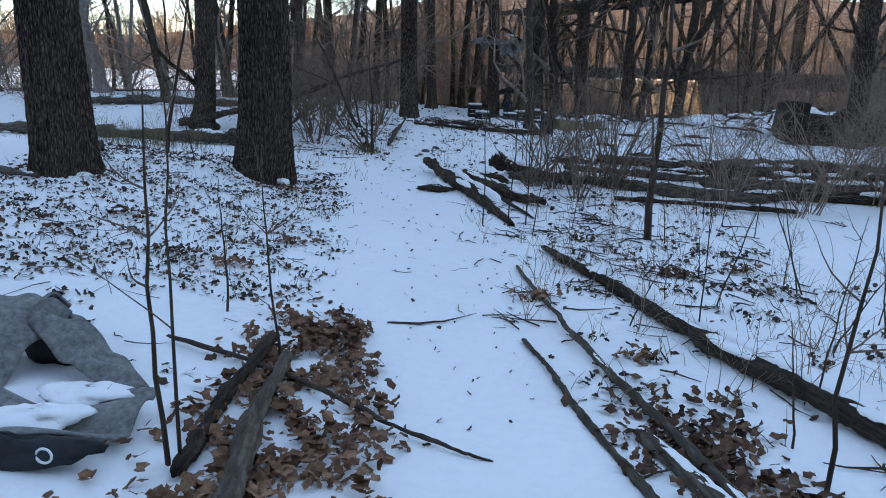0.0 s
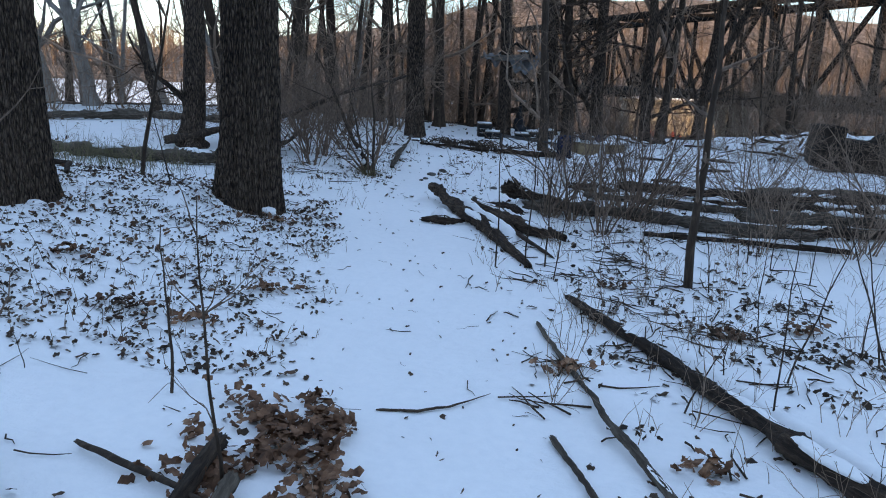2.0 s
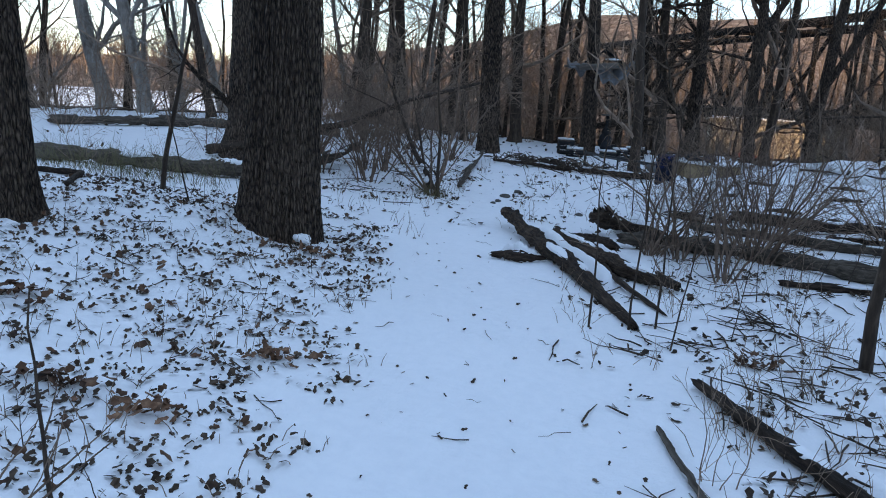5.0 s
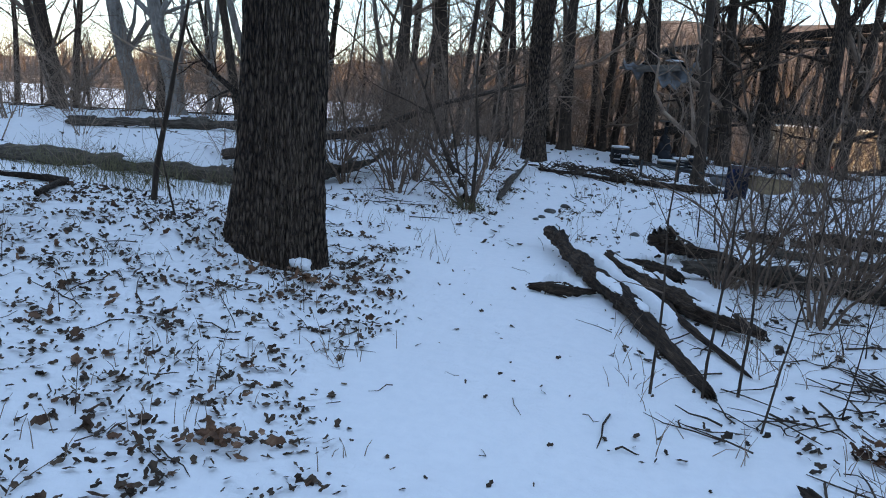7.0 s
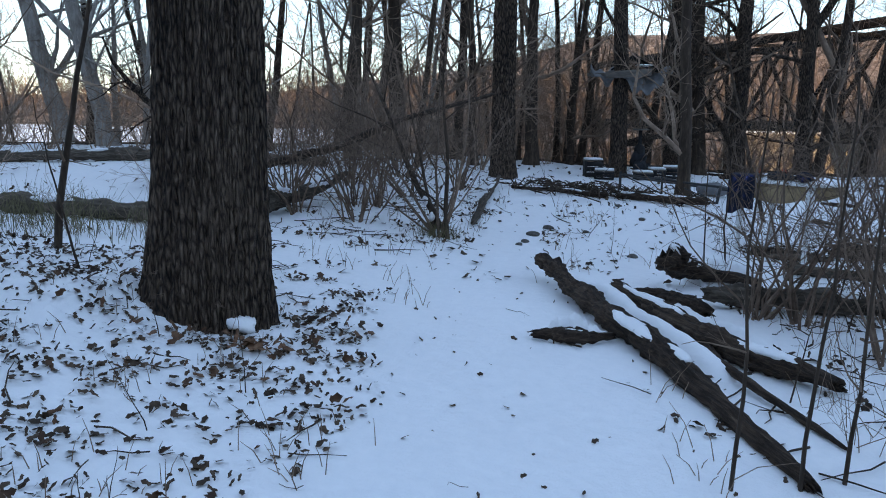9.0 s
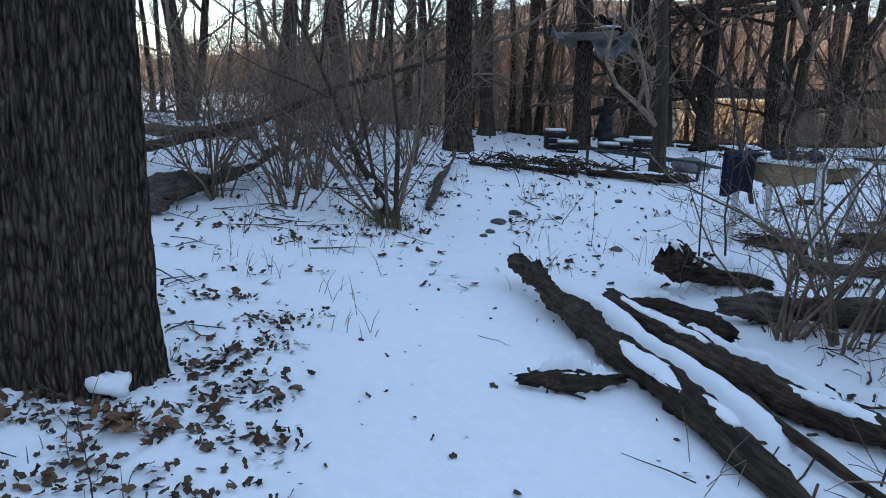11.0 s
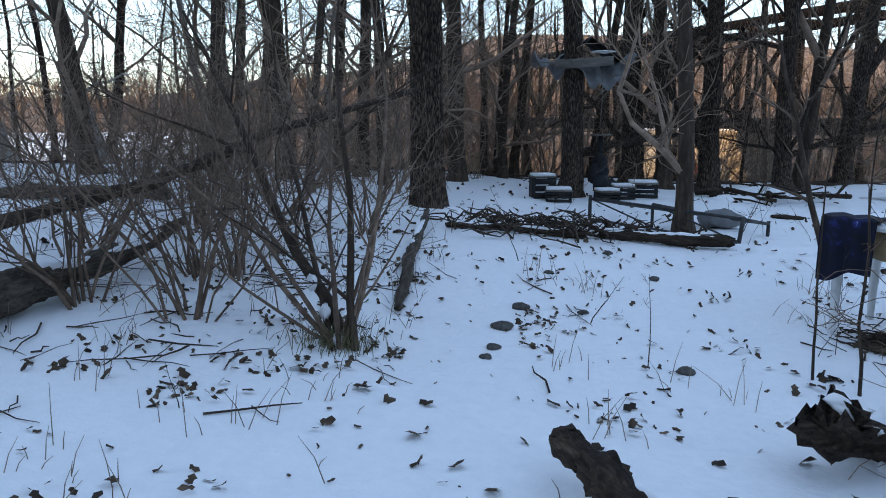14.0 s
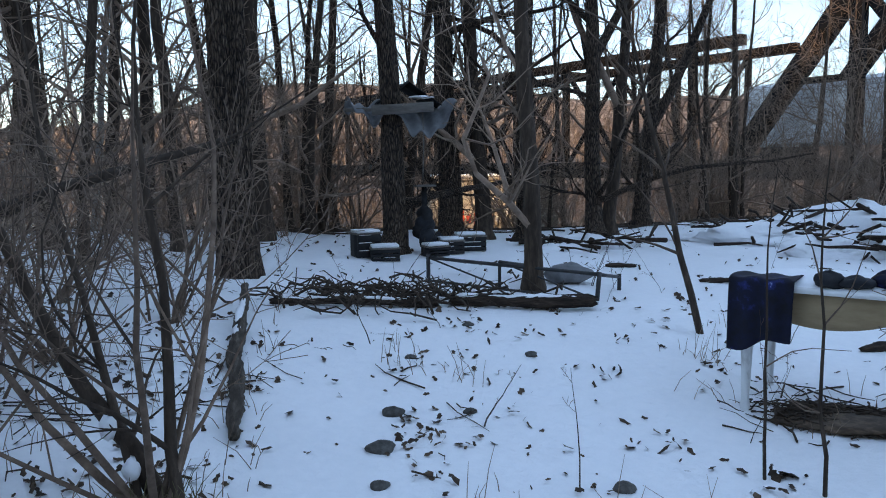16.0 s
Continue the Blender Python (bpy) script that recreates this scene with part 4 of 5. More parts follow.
stalks("dry_stalks", 420, cluster(-2.8, 7.6, 1.1, 1.6, 80, 21), 0.04, 0.16, "short dry stalks standing in thin snow", 21)
stalks("dry_stalks", 700, cluster(2.2, 7.5, 1.0, 2.6, 130, 22), 0.05, 0.3, "dry stalks among the fallen logs", 22)
stalks("dry_stalks", 380, cluster(-1.6, 14.4, 1.1, 1.6, 80, 23), 0.05, 0.25, "dry stalks round the bush", 23)
stalks("dry_grass", 130, lambda g: (-1.6 + g.normal(0, 0.13), 13.4 + g.normal(0, 0.09)), 0.08, 0.22, "dry grass at the foot of the bush", 24, MOSS)
stalks("dry_grass", 500, lambda g: (g.normal(-5.2, 0.7), g.normal(11.6, 0.45)), 0.12, 0.5, "pale dry grass tuft near the fallen trunk", 25, MOSS)


def sticks(name, n, where, lo, hi, label, seed, r=0.006):
    g = np.random.RandomState(seed)
    s = Shape()
    for _ in range(n):
        x, y = where(g)
        a, L = g.rand() * 6.28, g.uniform(lo, hi)
        p = []
        for u in (-0.5, -0.15, 0.2, 0.5):
            px, py = x + math.cos(a) * L * u + g.normal(0, 0.01), y + math.sin(a) * L * u + g.normal(0, 0.01)
            p.append((px, py, gz(px, py) + r + g.uniform(0, 0.16 if "heap" in name else 0.02)))
        s.tube(p, np.array([1, 0.9, 0.7, 0.4]) * r * g.uniform(0.5, 1.3), 5)
    single(name, s, BARK_THIN, (0, 0, 0), label, "twigs", kind="stuff")


sticks("fallen_twigs", 420, cluster(2.0, 7.6, 1.0, 2.2, 140, 31), 0.08, 0.45, "thin fallen twigs lying between the logs", 31)
sticks("fallen_twigs", 90, cluster(-2.6, 7.6, 1.2, 2.0, 60, 32), 0.1, 0.4, "thin twigs lying on snow under the oaks", 32, 0.004)
sticks("fallen_twigs", 110, cluster(-2.1, 14.2, 1.0, 1.2, 70, 33), 0.1, 0.5, "thin twigs lying on snow round the bush", 33, 0.005)
sticks("brush_heap", 190, lambda g: (g.normal(0.15, 0.6), g.normal(16.85, 0.32)), 0.15, 0.6, "low heap of broken branches in the clearing", 34, 0.010)
sticks("fallen_twigs", 26, lambda g: (g.uniform(-1.3, 0.5), g.uniform(3.5, 16)), 0.04, 0.2, "small twigs on the trodden path", 35, 0.003)
sticks("bank_brush", 420, lambda g: ((lambda x: (x, float(edge_y(x)) + g.uniform(-0.8, 1.5)))(g.uniform(-14, 14))), 0.4, 1.8, "fallen branches along the top of the bank", 36, 0.016)


# ---- stones on the path ----
for i, (x, y, r) in enumerate([(-0.42, 14.4, 0.085), (-0.59, 13.92, 0.095), (-0.67, 13.53, 0.06), (-0.73, 13.36, 0.05), (0.78, 15.24, 0.06), (0.46, 13.34, 0.075), (0.03, 14.36, 0.05), (0.55, 16.0, 0.06), (-0.1, 15.3, 0.05)]):
    s = Shape()
    r *= 0.8
    s.lump((0, 0, r * 0.15), (r, r * 0.75, r * 0.5), 600 + i, 0.22, 14, 9)
    single("stone", s, STONE, (x, y, gz(x, y)), "grey rounded stone showing through the snow", "stone", "stones on the path")


# ---- felt heap at the start ----
def felt_heap():
    def strip(s, pts, widths, turn, thick=0.014, seed=0):
        """A stiff band of felt along a line, sagging across, with ripples."""
        pts, k = np.array(pts, float), len(pts) - 1

        def fn(u, v):
            p = np.array([np.interp(u * k, range(k + 1), pts[:, c]) for c in range(3)])
            w = np.interp(u * k, range(k + 1), widths)
            a = (v - 0.5) * w
            rip = 0.018 * math.sin(u * 13 + v * 5 + seed) + 0.012 * math.sin(u * 23 - v * 9)
            return p[0] + a * math.cos(turn), p[1] + a * math.sin(turn), p[2] + rip - 0.9 * a * a / max(w, 0.05)
        s.sheet(fn, 40, 14, thick)
    x0, y0 = -2.15, 3.6
    z0 = gz(x0, y0)
    b = thing("felt_blanket", (x0, y0, z0), "crumpled grey felt blanket heaped over the snow", "blanket")
    for nm, pts, wd, tn in [("flap", [(-0.02, 0.12, 0.32), (0.16, 0.02, 0.25), (0.36, -0.1, 0.14), (0.62, -0.22, 0.02)], [0.24, 0.28, 0.26, 0.12], 1.1),
                            ("flap", [(0.0, 0.14, 0.33), (-0.12, -0.05, 0.27), (-0.2, -0.35, 0.14), (-0.2, -0.62, 0.03)], [0.26, 0.34, 0.4, 0.36], -0.1),
                            ("fold", [(0.02, 0.14, 0.33), (-0.25, 0.3, 0.26), (-0.6, 0.45, 0.2), (-0.95, 0.5, 0.04)], [0.25, 0.4, 0.45, 0.4], 1.3)]:
        s = Shape()
        strip(s, pts, wd, tn, seed=len(pts) + tn)
        part(nm, s, FELT, b)
    s = Shape()
    s.lump((0.02, 0.12, 0.12), (0.16, 0.12, 0.16), 8, 0.3, 18, 10)
    part("lining", s, BLACKFAB, b)
    s = Shape()

    def lower(u, v):
        x, y = -0.65 + 1.15 * u, -0.25 + 0.42 * v
        return x, y + 0.05 * math.sin(8 * u), 0.03 + 0.045 * abs(math.sin(5 * v + 2 * u)) + 0.025 * math.sin(11 * u + 4 * v)
    s.sheet(lower, 50, 26, 0.012)
    single("felt_sheet", s, FELT, (-1.85, 2.95, gz(-1.85, 2.95)), "flat rumpled grey felt sheet dusted with snow", "blanket")
    b = thing("bag", (-1.75, 2.6, gz(-1.75, 2.6)), "flattened black bag with a metal ring", "bag")
    s = Shape()
    s.lump((0, 0, 0.04), (0.34, 0.1, 0.055), 5, 0.5, 30, 12)
    part("body", s, BLACKFAB, b)
    s = Shape()
    a = np.linspace(0, 2 * math.pi, 17)
    s.tube(np.stack([0.24 + 0.03 * np.cos(a), -0.115 + 0 * a, 0.085 + 0.03 * np.sin(a)], 1), 0.005, 6, cap=False)
    part("ring", s, WAGON, b, "pale metal ring")
    for i, (x, y, q) in enumerate([(-1.75, 2.85, 0.12), (-1.68, 3.15, 0.12), (-2.05, 2.75, 0.1)]):
        s = Shape()
        s.lump((0, 0, 0), (q * 1.6, q, 0.035), 30 + i, 0.45, 26, 9)
        single("snow_drift", s, SNOW, (x, y, gz(x, y) + 0.075), "soft snow lying on the felt heap", "snow")


felt_heap()


# ---- old table in the clearing ----
def old_table():
    x, y = 2.15, 13.88
    z = gz(x, y)
    b = thing("table", (x, y, z), "worn white-legged wooden table abandoned in the snow", "table", rot=-54)

    def oval(u, w, d, zz):
        a = u * 2 * math.pi
        k = 0.42
        return w * math.copysign(abs(math.cos(a)) ** k, math.cos(a)), d * math.copysign(abs(math.sin(a)) ** k, math.sin(a)), zz
    s = Shape()
    rings = [(0.53, 0.36, 0.772), (0.54, 0.37, 0.782), (0.54, 0.37, 0.80), (0.53, 0.36, 0.806)]
    n = 48
    v = [oval(i / n, w, d, h) for w, d, h in rings for i in range(n)]
    f = [(r * n + i, r * n + (i + 1) % n, (r + 1) * n + (i + 1) % n, (r + 1) * n + i) for r in range(3) for i in range(n)] + [tuple(range(n - 1, -1, -1)), tuple(range(3 * n, 4 * n))]
    s.add(v, f)
    part("tabletop", s, WHITEWOOD, b)
    for yy, nm in ((-0.27, "apron"), (0.27, "apron")):
        s = Shape()
        s.sheet(lambda u, v, yy=yy: (-0.42 + 0.84 * u, yy, 0.775 - v * (0.09 + 0.12 * math.sin(math.pi * u) ** 0.7)), 30, 4, 0.02)
        part(nm, s, CARD, b, "bare tan wooden apron with a curved edge")
    for xx in (-0.43, 0.43):
        s = Shape()
        s.box((xx, 0, 0.71), (0.02, 0.5, 0.11))
        part("apron", s, CARD, b)
    for xx in (-0.42, 0.42):
        for yy in (-0.27, 0.27):
            s = Shape()
            hs = [-0.06, 0, 0.05, 0.08, 0.12, 0.4, 0.5, 0.53, 0.56, 0.6, 0.62, 0.78]
            rs = [0.024, 0.026, 0.03, 0.024, 0.024, 0.034, 0.037, 0.028, 0.04, 0.03, 0.042, 0.042]
            s.tube([(xx, yy, h) for h in hs], rs, 14)
            part("leg", s, WHITEWOOD, b)
    s = Shape()
    n, m = 40, 8
    g = np.random.RandomState(4)
    v = [(*oval(i / n, 0.5 * r / m * (1 + 0.06 * math.sin(i * 1.1)), 0.34 * r / m, 0)[:2], 0.807 + 0.035 * (1 - (r / m) ** 4) + g.normal(0, 0.003)) for r in range(m + 1) for i in range(n)]
    s.add(v, [(r * n + i, (r + 1) * n + i, (r + 1) * n + (i + 1) % n, r * n + (i + 1) % n) for r in range(m) for i in range(n)])
    single("snow_layer", s, SNOW, (x, y, z), "snow lying on the old table", "snow", rot=-54)

    s = Shape()

    def hang(u, v):
        xx = -0.50 + 0.36 * u
        q = v * 0.62
        rip = 0.012 * math.sin(u * 16) * min(1, v * 2)
        if q < 0.2:
            return xx, -0.37 + 0.2 - q - 0.012, 0.842 + 0.006 * math.sin(u * 14 + v * 9)
        drop = (q - 0.2) * (1 - 0.22 * u + 0.05 * math.sin(u * 8))
        return xx + 0.02 * drop * math.sin(u * 5), -0.392 - 0.012 * min(1, drop * 9) + rip, 0.835 - drop
    s.sheet(hang, 34, 34, 0.006)
    single("tablecloth", s, CLOTH, (x, y, z), "dark blue star-patterned cloth hanging off the table", "cloth", rot=-54)
    for i, (xx, yy, a, d) in enumerate([(0.02, -0.3, 0.09, 0.05), (0.3, -0.22, 0.12, 0.06), (0.16, -0.3, 0.08, 0.035), (0.36, -0.3, 0.07, 0.04)]):
        s = Shape()
        s.lump((0, 0, 0), (a, 0.06, d), 70 + i, 0.35, 18, 10)
        p = Matrix.Rotation(radians(-54), 3, "Z") @ Vector((xx, yy, 0))
        single("rag", s, CLOTH if i % 2 else BLACKFAB, (x + p.x, y + p.y, z + 0.85), "crumpled dark rag lying in snow on the table", "cloth", rot=-54)
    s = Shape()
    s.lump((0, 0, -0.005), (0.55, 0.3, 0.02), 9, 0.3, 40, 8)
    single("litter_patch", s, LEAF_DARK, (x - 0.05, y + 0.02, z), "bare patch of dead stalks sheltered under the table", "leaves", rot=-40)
    sticks("litter_stalks", 150, lambda g: (x - 0.05 + g.normal(0, 0.22), y + g.normal(0, 0.16)), 0.1, 0.35, "dead stalks lying under the table", 44, 0.006)


old_table()


# ---- metal frame, crates and shelter round the far trees ----
def metal_frame():
    x0, y0 = 1.4, 17.2
    z = gz(x0, y0)
    b = thing("bed_frame", (x0, y0, z), "black metal bed frame tipped in the snow", "bed frame")
    A, B = np.array((-0.65, 0.8, 0.27)), np.array((0.62, -0.64, 0.22))
    lo, back = np.array((0, 0, -0.25)), np.array((0.42, 0.38, -0.1))
    M = A * 0.55 + B * 0.45 + np.array((0, 0, 0.03))
    for nm, p, q, r in [("rail", A, B, 0.014), ("rail", A + lo, B + lo + np.array((-0.08, -0.08, 0.02)), 0.014), ("rail", A + back, B + back, 0.014), ("post", A + lo * 1.2, A + np.array((0, 0, 0.04)), 0.018), ("post", B + lo * 1.2 + np.array((-0.06, -0.06, 0)), B + np.array((0, 0, 0.02)), 0.018), ("post", M + lo * 1.2, M, 0.014), ("crossbar", A, A + back, 0.012), ("crossbar", B, B + back, 0.012), ("crossbar", M, M + back, 0.012), ("brace", A, M + lo, 0.008), ("brace", M, B + lo, 0.008), ("post", B + back + lo, B + back + np.array((0, 0, 0.03)), 0.016)]:
        s = Shape()
        s.tube(np.linspace(p, q, 4), r * 1.25, 8)
        part(nm, s, STEEL_BLACK, b)
    s = Shape()
    s.lump((0, 0, 0.1), (0.26, 0.16, 0.1), 3, 0.25, 20, 10)
    single("tarp_roll", s, TARP, (2.1, 17.4, gz(2.1, 17.4)), "grey tarp bundle lying behind the bed frame", "tarp")


metal_frame()
log("fallen_log", [(0.6, 16.6, 0.07), (1.1, 16.45, 0.09), (1.8, 16.2, 0.09)], [0.06, 0.085, 0.08], "snow-topped log lying before the bed frame", 47, snow=0.95)
log("fallen_log", [(-0.95, 16.75, 0.05), (-0.2, 16.7, 0.06), (0.4, 16.55, 0.05)], [0.045, 0.055, 0.05], "dark log half buried in broken branches", 48, snow=0.9)


def crate(x, y, w, d, h, rot, label, snow=0.035):
    b = thing("crate", (x, y, gz(x, y)), label, "crate", "crates at the shelter", rot=rot)
    for k in range(3):
        s = Shape()
        s.box((0, -d / 2, h * (k + 0.5) / 3), (w, 0.02, h / 3 - 0.012))
        part("slat", s, CHAR, b)
    for sx in (-1, 1):
        s = Shape()
        s.box((sx * (w / 2 - 0.012), 0.006, h / 2), (0.02, d - 0.02, h))
        part("side", s, CHAR, b)
    s = Shape()
    s.box((0, 0.0, h + 0.012), (w + 0.02, d + 0.02, 0.022))
    part("lid", s, PLANK, b)
    s = Shape()
    s.box((0, 0, h + 0.023 + snow / 2), (w * 0.96, d * 0.94, snow))
    part("snow_cap", s, SNOW, b)


crate(0.42, 19.95, 0.32, 0.3, 0.30, 10, "black crate with snow on its lid")
crate(0.62, 19.7, 0.36, 0.3, 0.15, -5, "low charred crate topped with snow")
crate(1.62, 20.1, 0.30, 0.28, 0.17, 5, "small dark crate capped with snow")
crate(1.98, 20.35, 0.42, 0.3, 0.2, -8, "dark low box topped with snow")
crate(1.35, 19.9, 0.3, 0.25, 0.12, 15, "low dark box under snow beside the trees")


def shelter():
    x, y = 1.0, 20.35
    z = gz(x, y)
    b = thing("tarp_shelter", (x, y, z), "ragged grey tarp roof slung between trees", "shelter")
    s = Shape()
    s.beam((-0.42, -0.22, 1.92), (0.42, -0.2, 1.98), 0.05, 0.13)
    part("plank", s, PLANK, b)
    s = Shape()
    s.beam((-0.75, -0.1, 1.93), (0.9, 0.5, 2.02), 0.05, 0.05)
    part("pole", s, PLANK, b)
    s = Shape()

    def tarp(u, v):
        xx, yy = -0.68 + 1.45 * u, -0.18 + 0.7 * v
        sag = 0.42 * math.sin(math.pi * min(1, max(0, (u - 0.35) / 0.65))) * (1 - v) + 0.22 * math.sin(math.pi * min(1, u / 0.4)) * (1 - v) + 0.05 * math.sin(u * 37)
        return xx, yy + 0.05 * math.sin(u * 9), 2.0 - sag + 0.03 * math.sin(u * 21 + v * 4) + 0.22 * v * (1 - v) * 2
    s.sheet(tarp, 48, 18, 0.008)
    part("tarp", s, TARP, b)
    for sgn, nm in ((-1, "roof_sheet"), (1, "roof_sheet")):
        s = Shape()
        s.sheet(lambda u, v, sgn=sgn: (0.15 + sgn * 0.45 * u, 0.0 + 0.7 * v, 2.32 - 0.3 * u + 0.02 * math.sin(v * 12)), 8, 8, 0.015)
        part(nm, s, CHAR, b)
    s = Shape()
    s.lump((0.3, 0.0, 2.12), (0.16, 0.12, 0.02), 6, 0.3, 16, 6)
    part("snow_cap", s, SNOW, b)
    s = Shape()
    s.tube([(0.28, -0.15, 1.95), (0.29, -0.16, 1.5), (0.27, -0.15, 1.0)], 0.008, 5)
    part("cord", s, PLANK, b)
    s = Shape()
    s.box((0.3, -0.14, 0.92), (0.28, 0.18, 0.03))
    part("shelf", s, PLANK, b, "small snow-dusted shelf board")
    s = Shape()
    s.beam((0.3, -0.1, 0), (0.3, -0.1, 0.92), 0.06, 0.06)
    part("post", s, CHAR, b)
    g = np.random.RandomState(3)
    for i in range(5):
        s = Shape()
        s.lump((0, 0, 0.22 + 0.1 * i), (0.16 - 0.015 * i, 0.12, 0.13), 80 + i, 0.4, 14, 9)
        single("scrap", s, BLACKFAB if i % 2 else CHAR, (1.3 + 0.1 * g.normal(), 20.25 + 0.06 * g.normal(), gz(1.3, 20.2) - 0.1), "dark burnt scrap piled by the tree trunks", "scrap", "scrap pile")


shelter()


# ---- snowy mounds, slabs and dark heap in the right-hand clearing ----
def mound(x, y, sx, sy, sz, seed, label):
    b = thing("brush_pile", (x, y, gz(x, y)), label, "brush pile", "snowy brush piles")
    s = Shape()
    s.lump((0, 0, 0), (sx, sy, sz), seed, 0.5, 44, 20)
    part("snow_cap", s, SNOW, b)
    g = np.random.RandomState(seed)
    for i in range(44):
        a = g.rand() * 6.28
        c = np.array((g.normal(0, sx * 0.45), g.normal(0, sy * 0.45), sz * g.uniform(0.45, 0.9)))
        d = np.array((math.cos(a), math.sin(a), g.normal(0, 0.25))) * g.uniform(0.25, 0.7)
        s = Shape()
        s.tube(np.linspace(c - d, c + d, 4) + g.normal(0, 0.02, (4, 3)), np.array((1, 0.9, 0.7, 0.4)) * g.uniform(0.012, 0.04), 7, 0.1)
        part("branch", s, ROT, b)


mound(7.3, 20.6, 1.5, 0.8, 0.27, 3, "pile of branches buried under snow")
mound(9.6, 21.2, 1.8, 1.0, 0.45, 5, "tall snow-covered heap of branches")
mound(3.9, 20.6, 0.8, 0.4, 0.18, 7, "low snow-dusted pile of dark boards and branches")
mound(7.2, 18.8, 0.9, 0.5, 0.3, 9, "small heap of snowy branches")
s = Shape()
s.box((-0.15, 0, 0.3), (1.9, 0.7, 0.66), 0.0, (0.05, 0.1))
s.box((-0.85, 0.1, 0.55), (0.35, 0.75, 0.75), 0.15, (0, 0.12))
s.lump((0.5, 0.1, 0.3), (0.8, 0.5, 0.45), 15, 0.35, 36, 18)
single("tarp_heap", s, ROT, (8.3, 17.0, gz(8.3, 17.0)), "dark brown heap under a stiff old tarp in snow", "tarp")
for i, (x, y, L) in enumerate([(3.4, 14.9, 0.5), (2.9, 15.6, 0.35), (4.6, 16.0, 0.6), (3.7, 17.4, 0.5), (5.2, 17.5, 0.6), (3.2, 18.6, 0.4)]):
    log("log_chunk", [(x, y, 0.03), (x + L / 2, y + 0.05, 0.04), (x + L, y + 0.02, 0.03)], [0.03, 0.05, 0.03], "dark wood chunk showing through the snow", 130 + i, snow=0.4, group="wood chunks in the clearing", sides=9)


# ---- railway bridge ----
BO, BD, BN = np.array((26.2, 40.5)), np.array((-0.336, 0.942)), np.array((0.942, 0.336))


def bp(s_, n_, z_):
    p = BO + BD * s_ + BN * n_
    return np.array((p[0], p[1], z_))


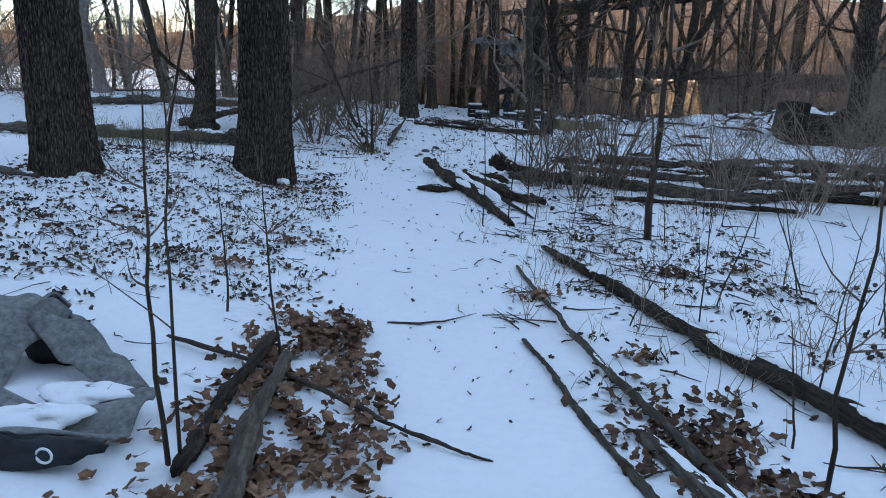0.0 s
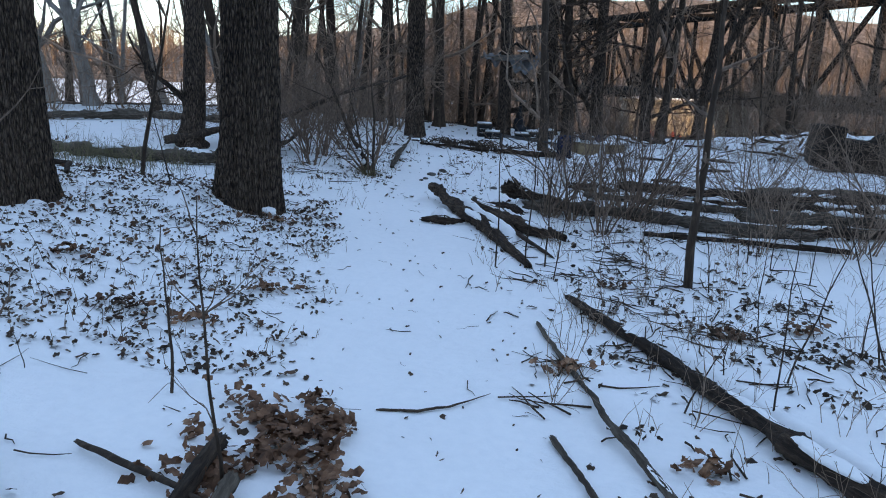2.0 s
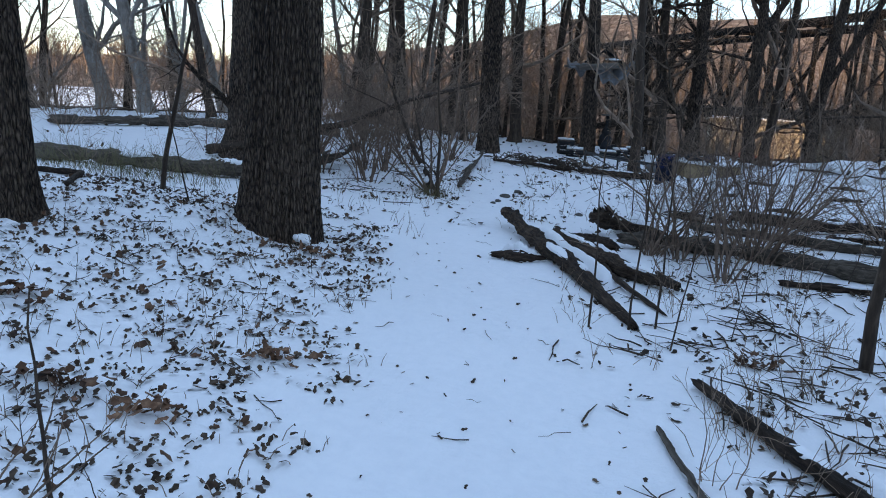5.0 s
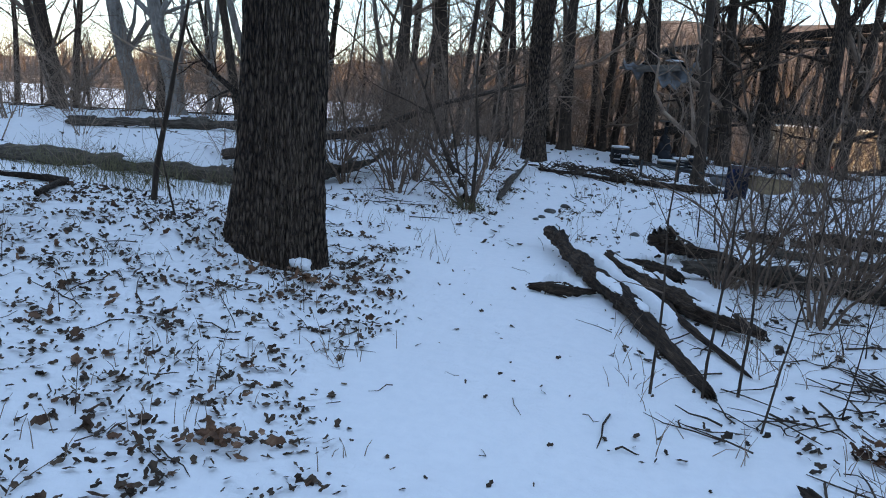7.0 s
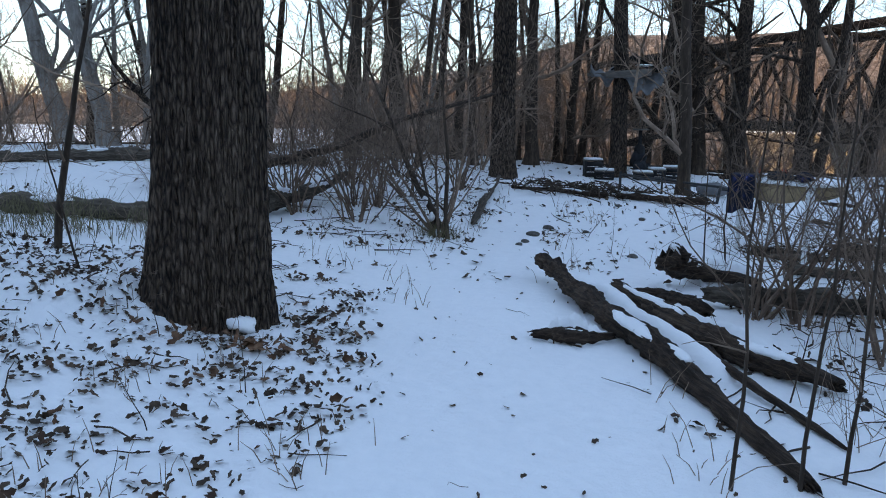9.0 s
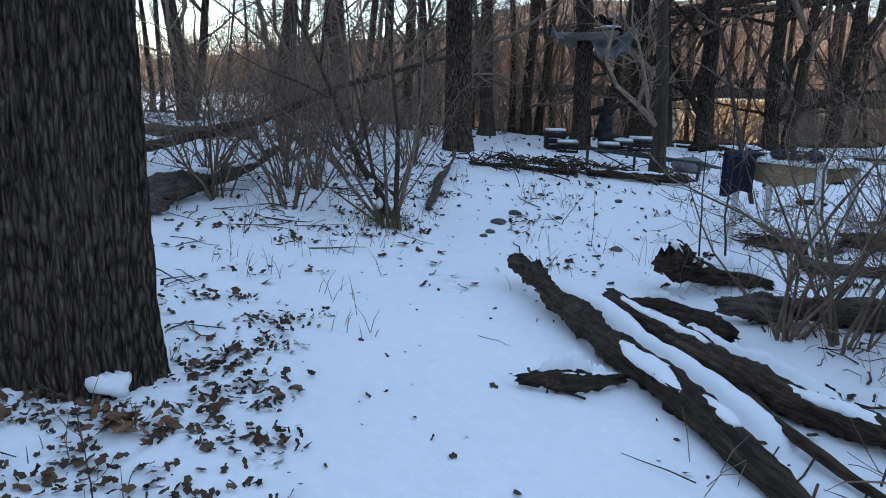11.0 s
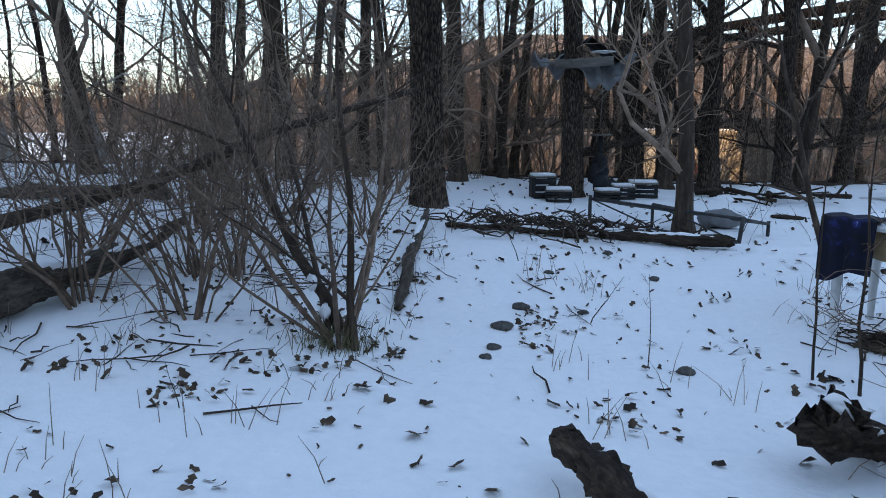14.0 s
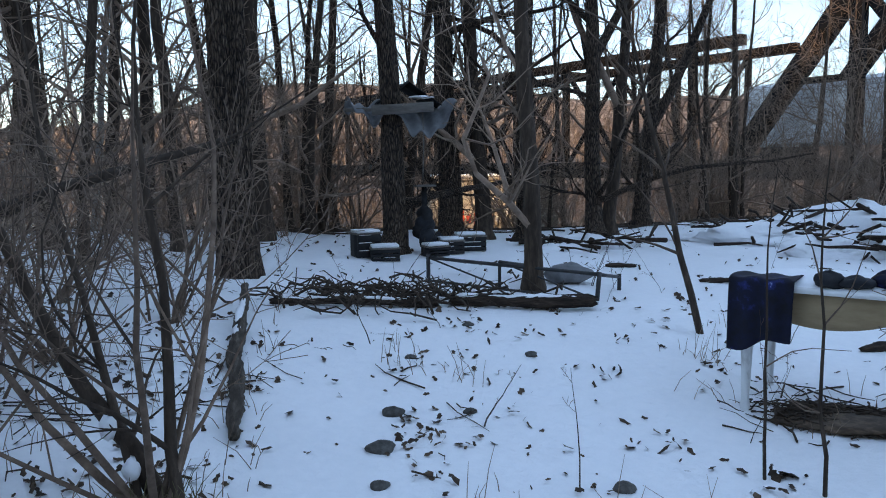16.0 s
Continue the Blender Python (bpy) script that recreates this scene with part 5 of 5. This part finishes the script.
def bridge():
    b = thing("railway_bridge", (0, 0, 0), "rusty steel truss railway bridge over the river", "bridge")

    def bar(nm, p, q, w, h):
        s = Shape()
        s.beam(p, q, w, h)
        part(nm, s, RUST_SHADED, b)
    for side in (0, 5.2):
        bar("top_chord", bp(4, side, 7.55), bp(64, side, 7.55), 0.5, 0.55)
        bar("bottom_chord", bp(-30, side, 0.75), bp(64, side, 0.75), 0.5, 0.9)
        bar("top_chord", bp(-30, side, 9.4), bp(-1.6, side, 9.4), 0.6, 0.7)
        bar("end_post", bp(4.5, side, 0.9), bp(-1.8, side, 9.4), 0.75, 0.9)
        for k in range(12):
            u = 7 + 5 * k
            bar("post", bp(u, side, 1), bp(u, side, 7.4), 0.28, 0.3)
            if k % 2:
                bar("diagonal", bp(u, side, 1), bp(u + 5, side, 7.4), 0.22, 0.26)
            else:
                bar("diagonal", bp(u, side, 7.4), bp(u + 5, side, 1), 0.22, 0.26)
        for u in (-1.8, -8, -14, -20, -26):
            bar("post", bp(u, side, 1), bp(u, side, 9.2), 0.5, 0.55)
            bar("diagonal", bp(u, side, 9.2), bp(u - 6, side, 1), 0.4, 0.45)
            bar("diagonal", bp(u + 0.3, side, 5.1), bp(u + 3.2 if u == -1.8 else u + 6, side, 5.1 if u == -1.8 else 9.2), 0.28, 0.3)
    for k in range(20):
        u = -28 + 4.7 * k
        bar("floor_beam", bp(u, 0, 0.7), bp(u, 5.2, 0.7), 0.35, 0.5)
        if u > 5:
            bar("top_strut", bp(u, 0, 7.5), bp(u, 5.2, 7.5), 0.2, 0.25)
    s = Shape()
    s.beam(bp(-30, 2.6, 1.2), bp(64, 2.6, 1.2), 3.6, 0.25)
    part("deck", s, CHAR, b)
    for k in range(3):
        u = -26 + 12.4 * k
        w = thing("freight_wagon", bp(u, 2.6, 1.33), "pale ribbed freight wagon standing on the bridge", "wagon", "freight wagons")
        w.matrix_basis = pose(*bp(u, 2.6, 1.33), 0, 0, math.degrees(math.atan2(BD[1], BD[0])))
        s = Shape()
        s.box((0, 0, 2.3), (11.6, 2.7, 3.3))
        part("body", s, WAGON, w)
        for sd in (-1.37, 1.37):
            for r in range(14):
                q = Shape()
                q.box((0, sd, 0.85 + r * 0.22), (11.2, 0.05, 0.09))
                part("rib", q, WAGON, w)
            for r in range(5):
                q = Shape()
                q.box((-5.6 + 2.8 * r, sd * 1.02, 2.3), (0.14, 0.06, 3.2))
                part("side_post", q, WAGON, w)
        for r in (-4, 4):
            q = Shape()
            q.box((r, 0, 0.32), (2.2, 2.0, 0.64))
            part("bogie", q, CHAR, w)


bridge()


def pier():
    b = thing("bridge_pier", (17.2, 62.0, -4.8), "sunlit concrete bridge pier with red and white graffiti", "pier")
    s = Shape()
    s.box((0, 0, 2.5), (9.5, 2.4, 5.0))
    part("wall", s, CONC, b)
    s = Shape()
    s.box((0, 0, 5.1), (10, 2.8, 0.3))
    part("coping", s, CONC, b)
    s = Shape()
    s.box((-1, 0, 5.3), (7, 2.2, 0.14))
    part("snow_cap", s, SNOW, b)
    g = np.random.RandomState(2)
    for k in range(9):
        s = Shape()
        s.box((-3.2 + 0.55 * k, -1.215, 2.3 + 0.2 * math.sin(k * 2)), (0.34, 0.03, g.uniform(0.5, 1.0)), tilt=(0, g.normal(0, 0.25)))
        part("graffiti_stroke", s, RED if k < 6 else PALEPAINT, b)


pier()


# ---- far shore woods ----
def far_woods():
    g = np.random.RandomState(12)
    s = Shape()
    for i in range(900):
        x = g.uniform(-220, 200)
        shore = 215 + 30 * math.sin(x * 0.012) - 55 * float(smooth(-20, 60, x))
        y = shore + 6 + abs(g.normal(0, 60))
        z, h = gz(x, y), g.uniform(6, 12)
        s.tube([(x, y, z - 0.5), (x + g.normal(0, 0.3), y, z + h * 0.6), (x + g.normal(0, 0.6), y, z + h)], [0.22, 0.15, 0.03], 4, cap=False)
        for k in range(11):
            t = g.uniform(0.25, 0.9)
            a = g.rand() * 6.28
            L = h * g.uniform(0.15, 0.32)
            p = np.array((x, y, z + h * t))
            s.tube([p, p + np.array((math.cos(a) * 0.6, math.sin(a) * 0.6, 0.8)) * L * 0.5, p + np.array((math.cos(a), math.sin(a), 1.3)) * L], [0.1, 0.07, 0.02], 3, cap=False)
    single("far_woods", s, HILL, (0, 0, 0), "bare woods on the far river shore", "woods", kind="stuff")


far_woods()
